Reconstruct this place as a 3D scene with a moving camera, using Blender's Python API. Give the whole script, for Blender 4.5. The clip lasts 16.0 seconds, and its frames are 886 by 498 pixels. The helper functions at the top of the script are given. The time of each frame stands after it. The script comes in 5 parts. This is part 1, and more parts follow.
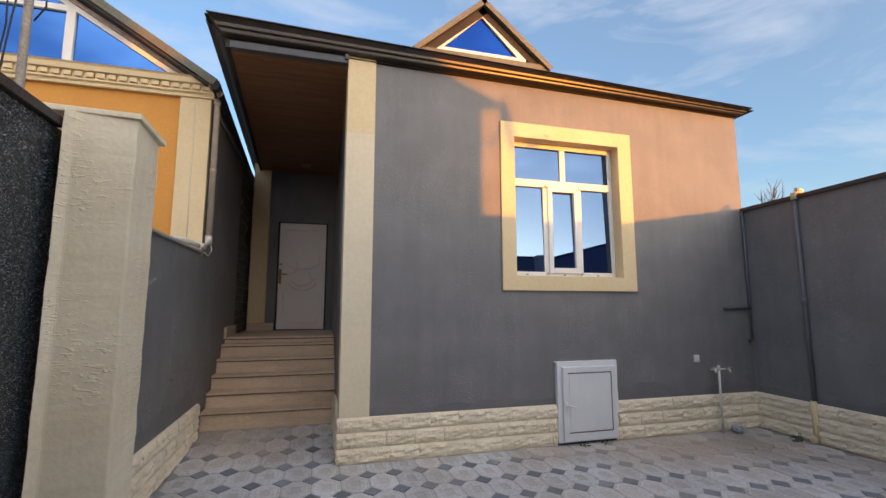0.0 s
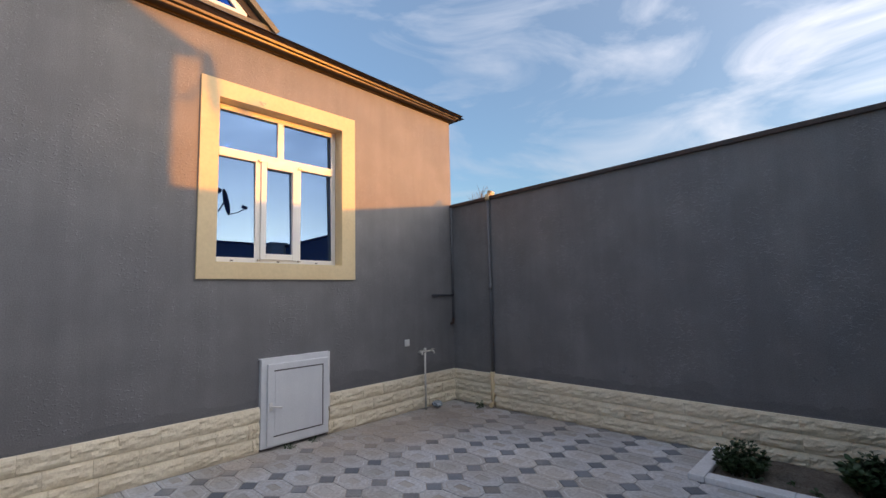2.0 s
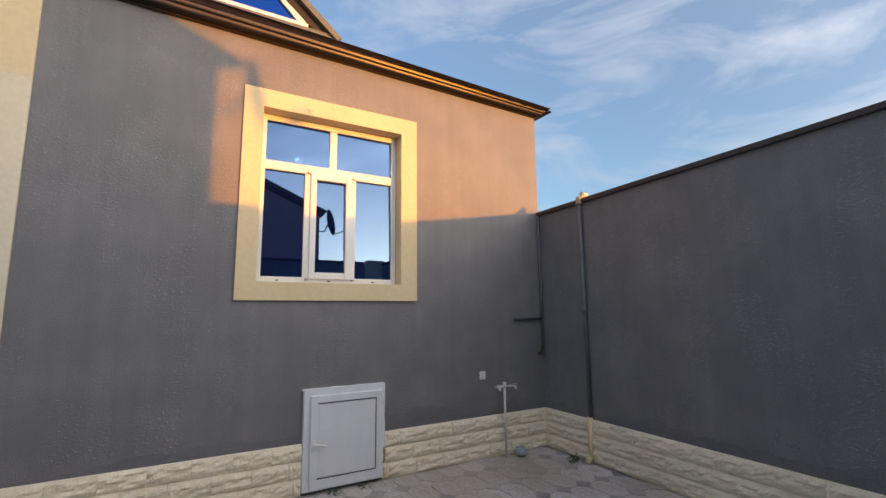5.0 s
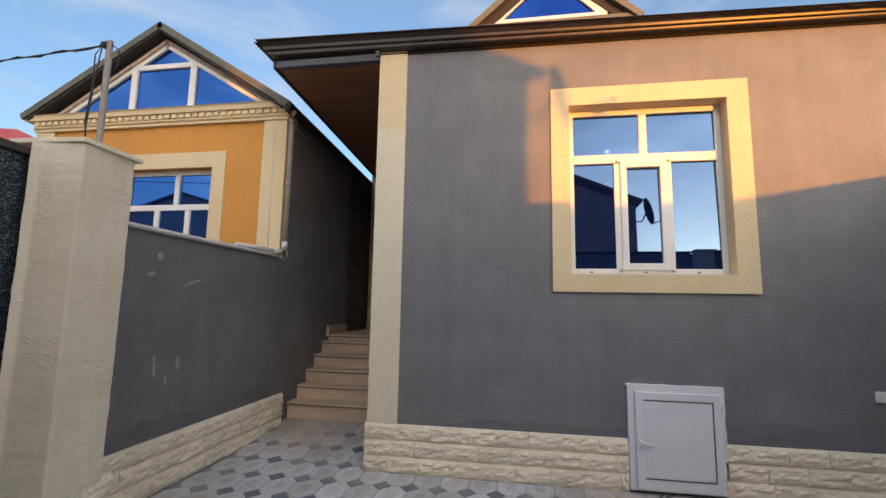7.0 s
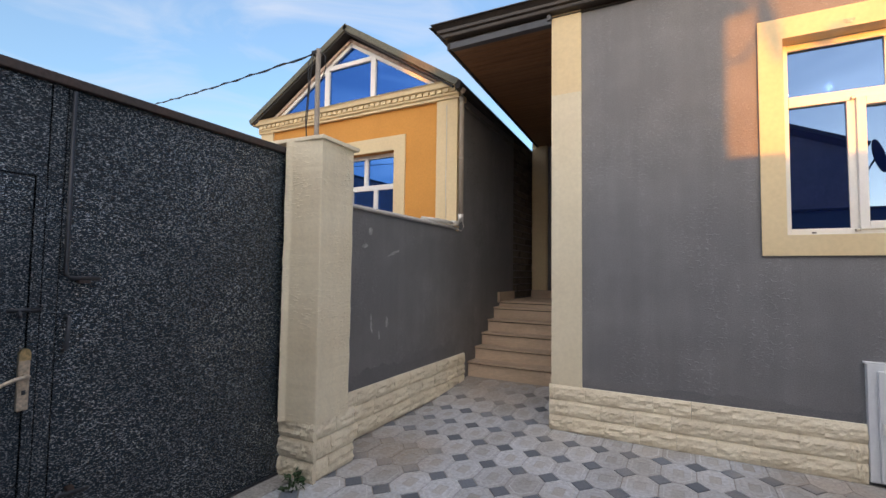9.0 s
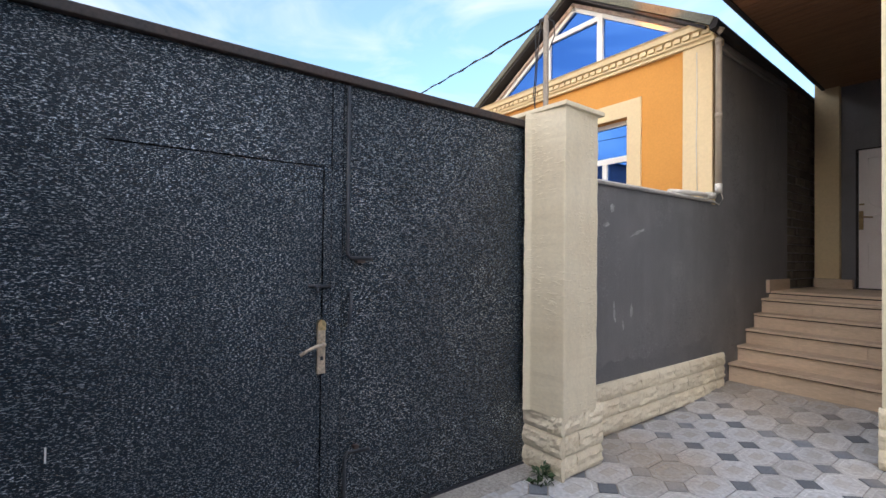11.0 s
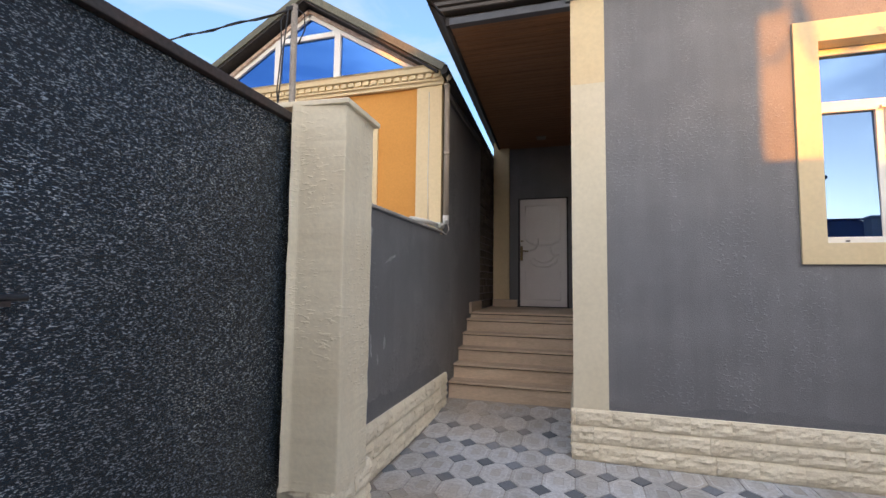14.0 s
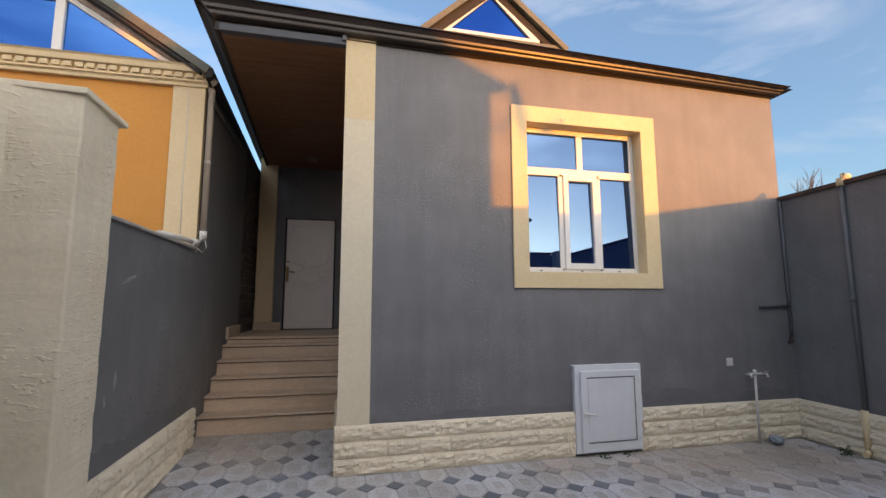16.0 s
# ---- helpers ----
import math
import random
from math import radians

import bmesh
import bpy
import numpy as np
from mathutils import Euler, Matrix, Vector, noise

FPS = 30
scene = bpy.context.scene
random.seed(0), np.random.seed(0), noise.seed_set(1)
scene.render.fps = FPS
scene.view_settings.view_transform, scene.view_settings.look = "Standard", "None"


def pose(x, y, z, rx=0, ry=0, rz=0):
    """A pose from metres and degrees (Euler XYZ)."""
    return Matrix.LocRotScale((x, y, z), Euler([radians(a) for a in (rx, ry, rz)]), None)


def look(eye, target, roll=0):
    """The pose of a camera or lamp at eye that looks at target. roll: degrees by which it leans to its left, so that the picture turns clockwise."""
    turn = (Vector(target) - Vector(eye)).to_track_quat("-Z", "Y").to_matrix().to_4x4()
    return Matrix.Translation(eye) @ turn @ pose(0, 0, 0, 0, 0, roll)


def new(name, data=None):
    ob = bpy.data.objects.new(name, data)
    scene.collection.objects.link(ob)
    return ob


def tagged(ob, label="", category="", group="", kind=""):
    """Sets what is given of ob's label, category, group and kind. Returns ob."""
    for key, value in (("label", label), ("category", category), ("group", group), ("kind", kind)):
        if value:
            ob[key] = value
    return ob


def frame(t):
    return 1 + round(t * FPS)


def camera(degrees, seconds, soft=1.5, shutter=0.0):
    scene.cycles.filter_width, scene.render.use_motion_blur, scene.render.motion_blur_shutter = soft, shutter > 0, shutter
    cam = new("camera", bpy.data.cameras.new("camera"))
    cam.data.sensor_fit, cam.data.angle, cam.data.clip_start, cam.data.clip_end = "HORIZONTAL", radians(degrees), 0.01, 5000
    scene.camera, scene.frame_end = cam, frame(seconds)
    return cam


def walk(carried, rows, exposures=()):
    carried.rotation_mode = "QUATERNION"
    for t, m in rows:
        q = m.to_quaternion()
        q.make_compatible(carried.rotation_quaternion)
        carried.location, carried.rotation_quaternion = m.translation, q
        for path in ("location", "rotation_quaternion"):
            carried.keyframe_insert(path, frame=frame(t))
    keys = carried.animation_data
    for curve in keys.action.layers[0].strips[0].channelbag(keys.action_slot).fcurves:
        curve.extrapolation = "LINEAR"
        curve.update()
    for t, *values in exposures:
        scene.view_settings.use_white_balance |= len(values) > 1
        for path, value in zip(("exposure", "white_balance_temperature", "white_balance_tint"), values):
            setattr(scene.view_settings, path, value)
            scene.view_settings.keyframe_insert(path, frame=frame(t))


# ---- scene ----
cam = camera(89.3, 16.0)
PATH = [
    (0, (-0.207, -4.689, 1.541), (0.319, -2.776, 1.79), 0.0),
    (0.5, (-0.102, -4.695, 1.533), (0.637, -2.852, 1.769), -0.2),
    (1, (0.049, -4.68, 1.514), (0.901, -2.886, 1.752), -0.2),
    (1.5, (0.214, -4.657, 1.473), (1.272, -2.976, 1.703), -0.7),
    (2, (0.377, -4.536, 1.525), (1.812, -3.157, 1.721), -1.3),
    (2.5, (0.56, -4.461, 1.526), (2.213, -3.351, 1.713), -1.6),
    (3, (0.767, -4.473, 1.5), (2.465, -3.432, 1.687), -1.3),
    (3.2, (0.853, -4.469, 1.51), (2.547, -3.424, 1.7), -1.1),
    (5.3, (1.464, -4.277, 1.586), (2.208, -2.446, 1.891), -0.1),
    (5.5, (1.501, -4.279, 1.582), (2.07, -2.388, 1.901), 0.4),
    (6, (1.535, -4.289, 1.572), (1.709, -2.321, 1.887), 1.6),
    (6.5, (1.518, -4.298, 1.554), (1.336, -2.327, 1.841), 1.7),
    (7, (1.454, -4.317, 1.558), (1.124, -2.36, 1.81), 1.0),
    (7.5, (1.352, -4.371, 1.57), (1.02, -2.41, 1.783), 0.3),
    (8, (1.287, -4.436, 1.558), (0.854, -2.492, 1.744), 0.3),
    (8.5, (1.236, -4.501, 1.547), (0.617, -2.605, 1.696), 0.3),
    (9, (1.19, -4.544, 1.529), (0.248, -2.783, 1.636), 0.8),
    (9.5, (1.097, -4.561, 1.504), (-0.236, -3.071, 1.565), 1.1),
    (10, (1.007, -4.486, 1.499), (-0.561, -3.245, 1.531), 0.7),
    (10.2, (0.972, -4.461, 1.499), (-0.652, -3.294, 1.529), 0.7),
    (12.3, (0.447, -4.491, 1.496), (-1.138, -3.271, 1.5), 0.5),
    (12.5, (0.4, -4.463, 1.486), (-1.098, -3.138, 1.494), 0.6),
    (13, (0.244, -4.371, 1.498), (-1.066, -2.859, 1.514), 0.6),
    (13.5, (0.144, -4.302, 1.51), (-0.899, -2.597, 1.57), 0.5),
    (14, (0.052, -4.238, 1.538), (-0.517, -2.326, 1.682), 0.7),
    (14.5, (-0.047, -4.279, 1.573), (-0.211, -2.298, 1.791), 0.5),
    (15, (-0.056, -4.306, 1.572), (0.082, -2.329, 1.838), 0.3),
    (15.5, (-0.018, -4.323, 1.571), (0.316, -2.368, 1.832), 0.3),
    (16, (0.019, -4.373, 1.55), (0.462, -2.438, 1.79), -0.1),
]
walk(cam, [(t, look(e, g, r)) for t, e, g, r in PATH], exposures=[(t, e, k, 13) for t, e, k in ((0, 1.70, 6650), (1.5, 1.57, 6500), (3, 1.52, 6400), (5.5, 1.58, 6650), (7.5, 1.54, 6580), (8.5, 1.60, 6600), (9.6, 2.03, 6750), (12.8, 2.36, 6280), (13.5, 2.24, 6350), (14.5, 1.79, 6450), (16, 1.64, 6500))])

# ---- world, sun, exposure ----
SUN_AZ, SUN_EL = 22.5, 4.6
GLOW = (12.6, 10.3, 7.9)
w = bpy.data.worlds.new("sky")
scene.world = w
w.use_nodes = True
nt = w.node_tree
nt.nodes.clear()
sky = nt.nodes.new("ShaderNodeTexSky")
sky.sky_type, sky.sun_disc = "NISHITA", False
sky.sun_elevation, sky.sun_rotation = radians(5), radians(180 - SUN_AZ)
sky.air_density, sky.dust_density, sky.ozone_density = 1.0, 1.3, 2.6
tc = nt.nodes.new("ShaderNodeTexCoord")
mp = nt.nodes.new("ShaderNodeMapping")
mp.inputs["Scale"].default_value = (1.0, 1.6, 4.2)
mp.inputs["Location"].default_value = (0.6, 0.2, 0.9)
mp.inputs["Rotation"].default_value = (0.25, 0.35, 0.5)
n1 = nt.nodes.new("ShaderNodeTexNoise")
n1.inputs["Scale"].default_value, n1.inputs["Detail"].default_value = 2.2, 8
n1.inputs["Roughness"].default_value, n1.inputs["Distortion"].default_value = 0.56, 0.8
cr = nt.nodes.new("ShaderNodeMapRange")
cr.inputs["From Min"].default_value, cr.inputs["From Max"].default_value = 0.46, 0.72
cr.inputs["To Max"].default_value = 0.44
# thin cloud and haze, brighter towards the setting sun
sx, sy, sz = math.sin(radians(SUN_AZ)) * math.cos(radians(SUN_EL)), -math.cos(radians(SUN_AZ)) * math.cos(radians(SUN_EL)), math.sin(radians(SUN_EL))


def wmath(op, a, b):
    n = nt.nodes.new("ShaderNodeMath")
    n.operation = op
    for k, v in enumerate((a, b)):
        if isinstance(v, (int, float)):
            n.inputs[k].default_value = v
        else:
            nt.links.new(v, n.inputs[k])
    return n.outputs[0]


dot = nt.nodes.new("ShaderNodeVectorMath")
dot.operation = "DOT_PRODUCT"
dot.inputs[1].default_value = (sx, sy, sz)
nt.links.new(tc.outputs["Generated"], dot.inputs[0])
near = wmath("POWER", wmath("MAXIMUM", wmath("MULTIPLY_ADD", dot.outputs["Value"], 0.5), 0.0), 5.5)
near.node.inputs[0].links[0].from_node.inputs[0].links[0].from_node.inputs[2].default_value = 0.5
halo = nt.nodes.new("ShaderNodeVectorMath")
halo.operation = "SCALE"
halo.inputs[0].default_value = GLOW
nt.links.new(near, halo.inputs["Scale"])
cloud = nt.nodes.new("ShaderNodeVectorMath")
cloud.operation = "ADD"
cloud.inputs[0].default_value = (1.25, 1.26, 1.30)
# added high veil, thickest out of view overhead and sunward, lifts the yard's light
dot2 = nt.nodes.new("ShaderNodeVectorMath")
dot2.operation = "DOT_PRODUCT"
dot2.inputs[1].default_value = Vector((0.1, -0.35, 0.8)).normalized()
nt.links.new(tc.outputs["Generated"], dot2.inputs[0])
broad = wmath("POWER", wmath("MAXIMUM", wmath("MULTIPLY", wmath("ADD", dot2.outputs["Value"], 1.0), 0.5), 0.0), 3.0)
lift = nt.nodes.new("ShaderNodeVectorMath")
lift.operation = "SCALE"
lift.inputs[0].default_value = (2.6, 2.85, 3.3)
nt.links.new(broad, lift.inputs["Scale"])
both = nt.nodes.new("ShaderNodeVectorMath")
both.operation = "ADD"
nt.links.new(halo.outputs[0], both.inputs[0])
nt.links.new(lift.outputs[0], both.inputs[1])
nt.links.new(both.outputs[0], cloud.inputs[1])
mx = nt.nodes.new("ShaderNodeMix")
mx.data_type = "RGBA"
bg = nt.nodes.new("ShaderNodeBackground")
bg.inputs["Strength"].default_value = 0.15
out = nt.nodes.new("ShaderNodeOutputWorld")
for a, b in ((tc.outputs["Generated"], mp.inputs["Vector"]), (mp.outputs[0], n1.inputs["Vector"]), (n1.outputs["Fac"], cr.inputs["Value"]), (sky.outputs[0], mx.inputs["A"]),
             (cloud.outputs[0], mx.inputs["B"]), (mx.outputs["Result"], bg.inputs["Color"]), (bg.outputs[0], out.inputs["Surface"])):
    nt.links.new(a, b)
veil = wmath("MULTIPLY_ADD", near, 0.10)
veil.node.inputs[2].default_value = 0.06
thick = wmath("ADD", wmath("ADD", cr.outputs[0], veil), wmath("MULTIPLY", broad, 0.20))
nt.links.new(wmath("MINIMUM", thick, 1.0), mx.inputs["Factor"])
sun = new("sun", bpy.data.lights.new("sun", "SUN"))
sun.data.energy, sun.data.angle, sun.data.color = 1.70, radians(0.8), (1.0, 0.315, 0.0)
sun.matrix_world = look((sx * 60, sy * 60, sz * 60), (0, 0, 0))


# ---- materials ----
# sandy dirt trodden over the pavers: x, y, radius, colour
DIRT = ((2.2, -0.22, 0.5, (0.40, 0.355, 0.31)), (3.0, -0.30, 0.75, (0.41, 0.36, 0.31)), (4.6, -0.35, 0.9, (0.39, 0.345, 0.30)), (5.05, -1.5, 0.6, (0.40, 0.36, 0.32)), (2.4, -1.7, 0.55, (0.43, 0.40, 0.37)),
        (3.75, -0.40, 1.0, (0.42, 0.36, 0.30)), (4.7, -0.75, 0.7, (0.36, 0.31, 0.26)), (-1.05, -1.25, 0.6, (0.42, 0.36, 0.29)), (-0.9, 1.0, 0.9, (0.44, 0.38, 0.31)))

def mat(name, col, col2=None, rough=0.8, metal=0.0, s1=2.0, s2=60.0, bump=0.2, dist=0.004, vary=0.0, spec=0.5, stretch=(1, 1, 1), lo=0.4, hi=0.7, streak=0.0, grain=0.35, spatter=0.0, ridge=(1, 1, 1), patch=(1, 1, 1), dirt=()):
    m = bpy.data.materials.new(name)
    m.use_nodes = True
    t = m.node_tree
    b = t.nodes["Principled BSDF"]
    b.inputs["Roughness"].default_value, b.inputs["Metallic"].default_value, b.inputs["Specular IOR Level"].default_value = rough, metal, spec
    geo, mp_ = t.nodes.new("ShaderNodeNewGeometry"), t.nodes.new("ShaderNodeMapping")
    mp_.inputs["Scale"].default_value = stretch
    t.links.new(geo.outputs["Position"], mp_.inputs["Vector"])
    big, fine = t.nodes.new("ShaderNodeTexNoise"), t.nodes.new("ShaderNodeTexNoise")
    big.inputs["Scale"].default_value, big.inputs["Detail"].default_value = s1, 6
    fine.inputs["Scale"].default_value, fine.inputs["Detail"].default_value = s2, 4
    t.links.new(mp_.outputs[0], big.inputs["Vector"])
    t.links.new(mp_.outputs[0], fine.inputs["Vector"])
    rng = t.nodes.new("ShaderNodeMapRange")
    rng.inputs["From Min"].default_value, rng.inputs["From Max"].default_value = lo, hi
    t.links.new(big.outputs["Fac"], rng.inputs["Value"])
    c1 = t.nodes.new("ShaderNodeMix")
    c1.data_type = "RGBA"
    c1.inputs["A"].default_value, c1.inputs["B"].default_value = (*col, 1), (*(col2 or [c * 0.8 for c in col]), 1)
    t.links.new(rng.outputs[0], c1.inputs["Factor"])
    tone = c1.outputs["Result"]
    for (dx, dy, dr, dcol) in dirt:
        dn, dm, dmul, dmix = (t.nodes.new(n) for n in ("ShaderNodeVectorMath", "ShaderNodeMapRange", "ShaderNodeMath", "ShaderNodeMix"))
        dn.operation, dmul.operation, dmix.data_type = "DISTANCE", "MULTIPLY", "RGBA"
        dn.inputs[1].default_value = (dx, dy, 0)
        dm.inputs["From Min"].default_value, dm.inputs["From Max"].default_value, dm.inputs["To Min"].default_value, dm.inputs["To Max"].default_value = 0.25 * dr, dr, 1.6, 0.0
        dmix.inputs["B"].default_value = (*dcol, 1)
        for a_, c_ in ((geo.outputs["Position"], dn.inputs[0]), (dn.outputs["Value"], dm.inputs["Value"]), (dm.outputs[0], dmul.inputs[0]), (fine.outputs["Fac"] if dr < 0.5 else big.outputs["Fac"], dmul.inputs[1]),
                       (dmul.outputs[0], dmix.inputs["Factor"]), (tone, dmix.inputs["A"])):
            t.links.new(a_, c_)
        tone = dmix.outputs["Result"]
    g = t.nodes.new("ShaderNodeMapRange")
    g.inputs["From Min"].default_value, g.inputs["From Max"].default_value = 0.25, 0.75
    g.inputs["To Min"].default_value, g.inputs["To Max"].default_value = 1 - grain, 1 + grain
    t.links.new(fine.outputs["Fac"], g.inputs["Value"])
    last = g.outputs[0]
    if vary:
        oi, vr, mu = t.nodes.new("ShaderNodeObjectInfo"), t.nodes.new("ShaderNodeMapRange"), t.nodes.new("ShaderNodeMath")
        vr.inputs["To Min"].default_value, vr.inputs["To Max"].default_value = 1 - vary, 1 + vary
        mu.operation = "MULTIPLY"
        t.links.new(oi.outputs["Random"], vr.inputs["Value"])
        t.links.new(vr.outputs[0], mu.inputs[0])
        t.links.new(last, mu.inputs[1])
        last = mu.outputs[0]
    if streak:
        sm, sn, sr, mu2 = (t.nodes.new(n) for n in ("ShaderNodeMapping", "ShaderNodeTexNoise", "ShaderNodeMapRange", "ShaderNodeMath"))
        sm.inputs["Scale"].default_value = (6, 6, 0.5)
        sn.inputs["Scale"].default_value, sn.inputs["Detail"].default_value = 1.6, 5
        sr.inputs["From Min"].default_value, sr.inputs["From Max"].default_value = 0.35, 0.7
        sr.inputs["To Min"].default_value, sr.inputs["To Max"].default_value = 1 - streak, 1 + streak
        mu2.operation = "MULTIPLY"
        t.links.new(geo.outputs["Position"], sm.inputs["Vector"])
        t.links.new(sm.outputs[0], sn.inputs["Vector"])
        t.links.new(sn.outputs["Fac"], sr.inputs["Value"])
        t.links.new(sr.outputs[0], mu2.inputs[0])
        t.links.new(last, mu2.inputs[1])
        last = mu2.outputs[0]
    sc = t.nodes.new("ShaderNodeVectorMath")
    sc.operation = "SCALE"
    t.links.new(tone, sc.inputs[0])
    t.links.new(last, sc.inputs["Scale"])
    t.links.new(sc.outputs[0], b.inputs["Base Color"])
    if bump:
        bp = t.nodes.new("ShaderNodeBump")
        bp.inputs["Strength"].default_value, bp.inputs["Distance"].default_value = bump, dist
        t.links.new(fine.outputs["Fac"], bp.inputs["Height"])
        t.links.new(bp.outputs[0], b.inputs["Normal"])
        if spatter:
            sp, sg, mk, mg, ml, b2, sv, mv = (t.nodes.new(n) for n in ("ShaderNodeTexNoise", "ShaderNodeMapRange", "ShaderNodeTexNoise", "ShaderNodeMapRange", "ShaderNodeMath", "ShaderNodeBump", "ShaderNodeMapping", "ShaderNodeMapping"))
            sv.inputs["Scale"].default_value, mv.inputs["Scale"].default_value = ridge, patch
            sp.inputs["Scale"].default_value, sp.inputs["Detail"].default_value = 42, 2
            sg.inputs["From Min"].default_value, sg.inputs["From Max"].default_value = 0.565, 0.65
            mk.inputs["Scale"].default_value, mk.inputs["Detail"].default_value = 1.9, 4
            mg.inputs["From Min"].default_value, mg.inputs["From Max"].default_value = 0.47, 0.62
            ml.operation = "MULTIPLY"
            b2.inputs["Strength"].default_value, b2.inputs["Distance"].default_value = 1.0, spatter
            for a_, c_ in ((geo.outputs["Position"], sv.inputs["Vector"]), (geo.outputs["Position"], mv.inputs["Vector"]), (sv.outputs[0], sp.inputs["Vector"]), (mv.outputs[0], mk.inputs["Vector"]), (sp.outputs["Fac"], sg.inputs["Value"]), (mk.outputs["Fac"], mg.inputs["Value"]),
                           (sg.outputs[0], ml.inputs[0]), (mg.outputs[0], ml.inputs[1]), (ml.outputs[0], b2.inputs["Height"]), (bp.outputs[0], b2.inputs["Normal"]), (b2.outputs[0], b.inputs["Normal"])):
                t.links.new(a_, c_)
            # trowelled lumps are slicker than the ground between them
            sl = t.nodes.new("ShaderNodeMapRange")
            sl.inputs["From Max"].default_value, sl.inputs["To Min"].default_value, sl.inputs["To Max"].default_value = 0.6, rough, rough * 0.42
            t.links.new(ml.outputs[0], sl.inputs["Value"])
            t.links.new(sl.outputs[0], b.inputs["Roughness"])
            # their crests get a paler base colour, painting in the highlights they catch
            pale, crest_tone = t.nodes.new("ShaderNodeMath"), t.nodes.new("ShaderNodeVectorMath")
            pale.operation, crest_tone.operation = "MULTIPLY_ADD", "SCALE"
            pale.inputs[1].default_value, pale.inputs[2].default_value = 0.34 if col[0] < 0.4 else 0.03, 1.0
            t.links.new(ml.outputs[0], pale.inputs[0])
            t.links.new(sc.outputs[0], crest_tone.inputs[0])
            t.links.new(pale.outputs[0], crest_tone.inputs["Scale"])
            t.links.new(crest_tone.outputs[0], b.inputs["Base Color"])
    return m


def coated_glass(name, tint, mirror):
    """Sun-control glass: a tinted mirror coat over a clear blue pane."""
    m = bpy.data.materials.new(name)
    m.use_nodes = True
    t = m.node_tree
    t.nodes.clear()
    gl, tr, mi, o = (t.nodes.new(n) for n in ("ShaderNodeBsdfGlossy", "ShaderNodeBsdfTransparent", "ShaderNodeMixShader", "ShaderNodeOutputMaterial"))
    gl.inputs["Color"].default_value, gl.inputs["Roughness"].default_value = (*tint, 1), 0.0
    tr.inputs["Color"].default_value = (0.25, 0.4, 0.85, 1)
    mi.inputs["Fac"].default_value = mirror
    t.links.new(tr.outputs[0], mi.inputs[1])
    t.links.new(gl.outputs[0], mi.inputs[2])
    df, m2 = t.nodes.new("ShaderNodeBsdfDiffuse"), t.nodes.new("ShaderNodeMixShader")
    df.inputs["Color"].default_value, m2.inputs["Fac"].default_value = (0.015, 0.045, 0.30, 1), 0.10
    t.links.new(mi.outputs[0], m2.inputs[1])
    t.links.new(df.outputs[0], m2.inputs[2])
    t.links.new(m2.outputs[0], o.inputs["Surface"])
    return m


def glowing(name, col, power):
    m = bpy.data.materials.new(name)
    m.use_nodes = True
    b = m.node_tree.nodes["Principled BSDF"]
    b.inputs["Emission Color"].default_value, b.inputs["Emission Strength"].default_value = (*col, 1), power
    return m


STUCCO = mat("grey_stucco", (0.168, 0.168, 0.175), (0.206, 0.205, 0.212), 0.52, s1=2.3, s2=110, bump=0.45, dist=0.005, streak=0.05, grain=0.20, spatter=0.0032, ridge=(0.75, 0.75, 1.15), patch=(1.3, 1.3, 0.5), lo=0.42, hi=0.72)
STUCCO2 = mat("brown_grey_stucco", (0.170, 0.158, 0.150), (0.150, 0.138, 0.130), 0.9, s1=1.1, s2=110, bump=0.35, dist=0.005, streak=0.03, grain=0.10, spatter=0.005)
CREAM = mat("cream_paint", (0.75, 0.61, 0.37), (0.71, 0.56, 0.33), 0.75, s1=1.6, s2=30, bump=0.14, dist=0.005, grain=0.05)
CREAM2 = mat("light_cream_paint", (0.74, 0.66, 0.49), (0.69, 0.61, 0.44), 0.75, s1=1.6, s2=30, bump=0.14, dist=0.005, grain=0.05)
PALE = mat("pale_cream_paint", (0.84, 0.75, 0.555), (0.77, 0.67, 0.48), 0.7, s1=2.5, s2=40, bump=0.3, dist=0.006, grain=0.06, streak=0.03, spatter=0.0035, ridge=(0.5, 0.5, 1.5))
STONE = mat("cream_split_stone", (0.83, 0.745, 0.57), (0.76, 0.665, 0.49), 0.85, s1=7, s2=60, bump=0.6, dist=0.008, vary=0.06, grain=0.08)
OCT = mat("pale_paver", (0.505, 0.52, 0.545), (0.42, 0.40, 0.375), 0.8, s1=1.5, s2=32, bump=0.35, dist=0.003, vary=0.13, grain=0.24, lo=0.42, hi=0.66, dirt=DIRT)
OCT3 = mat("worn_paver_rim", (0.585, 0.595, 0.61), (0.48, 0.465, 0.44), 0.8, s1=1.8, s2=45, bump=0.35, dist=0.003, vary=0.12, grain=0.2, dirt=DIRT)
OCT2 = mat("paver_inlay", (0.44, 0.435, 0.43), (0.385, 0.36, 0.33), 0.8, s1=1.8, s2=60, bump=0.35, dist=0.003, vary=0.14, grain=0.16, dirt=DIRT)
DARKSQ = mat("dark_paver", (0.165, 0.185, 0.215), (0.28, 0.27, 0.26), 0.75, s1=1.7, s2=60, bump=0.3, dist=0.003, vary=0.22, grain=0.16, lo=0.5, hi=0.72, dirt=DIRT)
GROUT = mat("sandy_joint", (0.38, 0.35, 0.32), (0.28, 0.25, 0.21), 0.95, s1=2, s2=90, bump=0.4, grain=0.2, dirt=DIRT)
TRAV = mat("travertine", (0.645, 0.505, 0.365), (0.545, 0.415, 0.295), 0.55, s1=3.0, s2=30, bump=0.1, dist=0.002, vary=0.06, stretch=(0.6, 1, 3.0), grain=0.12)
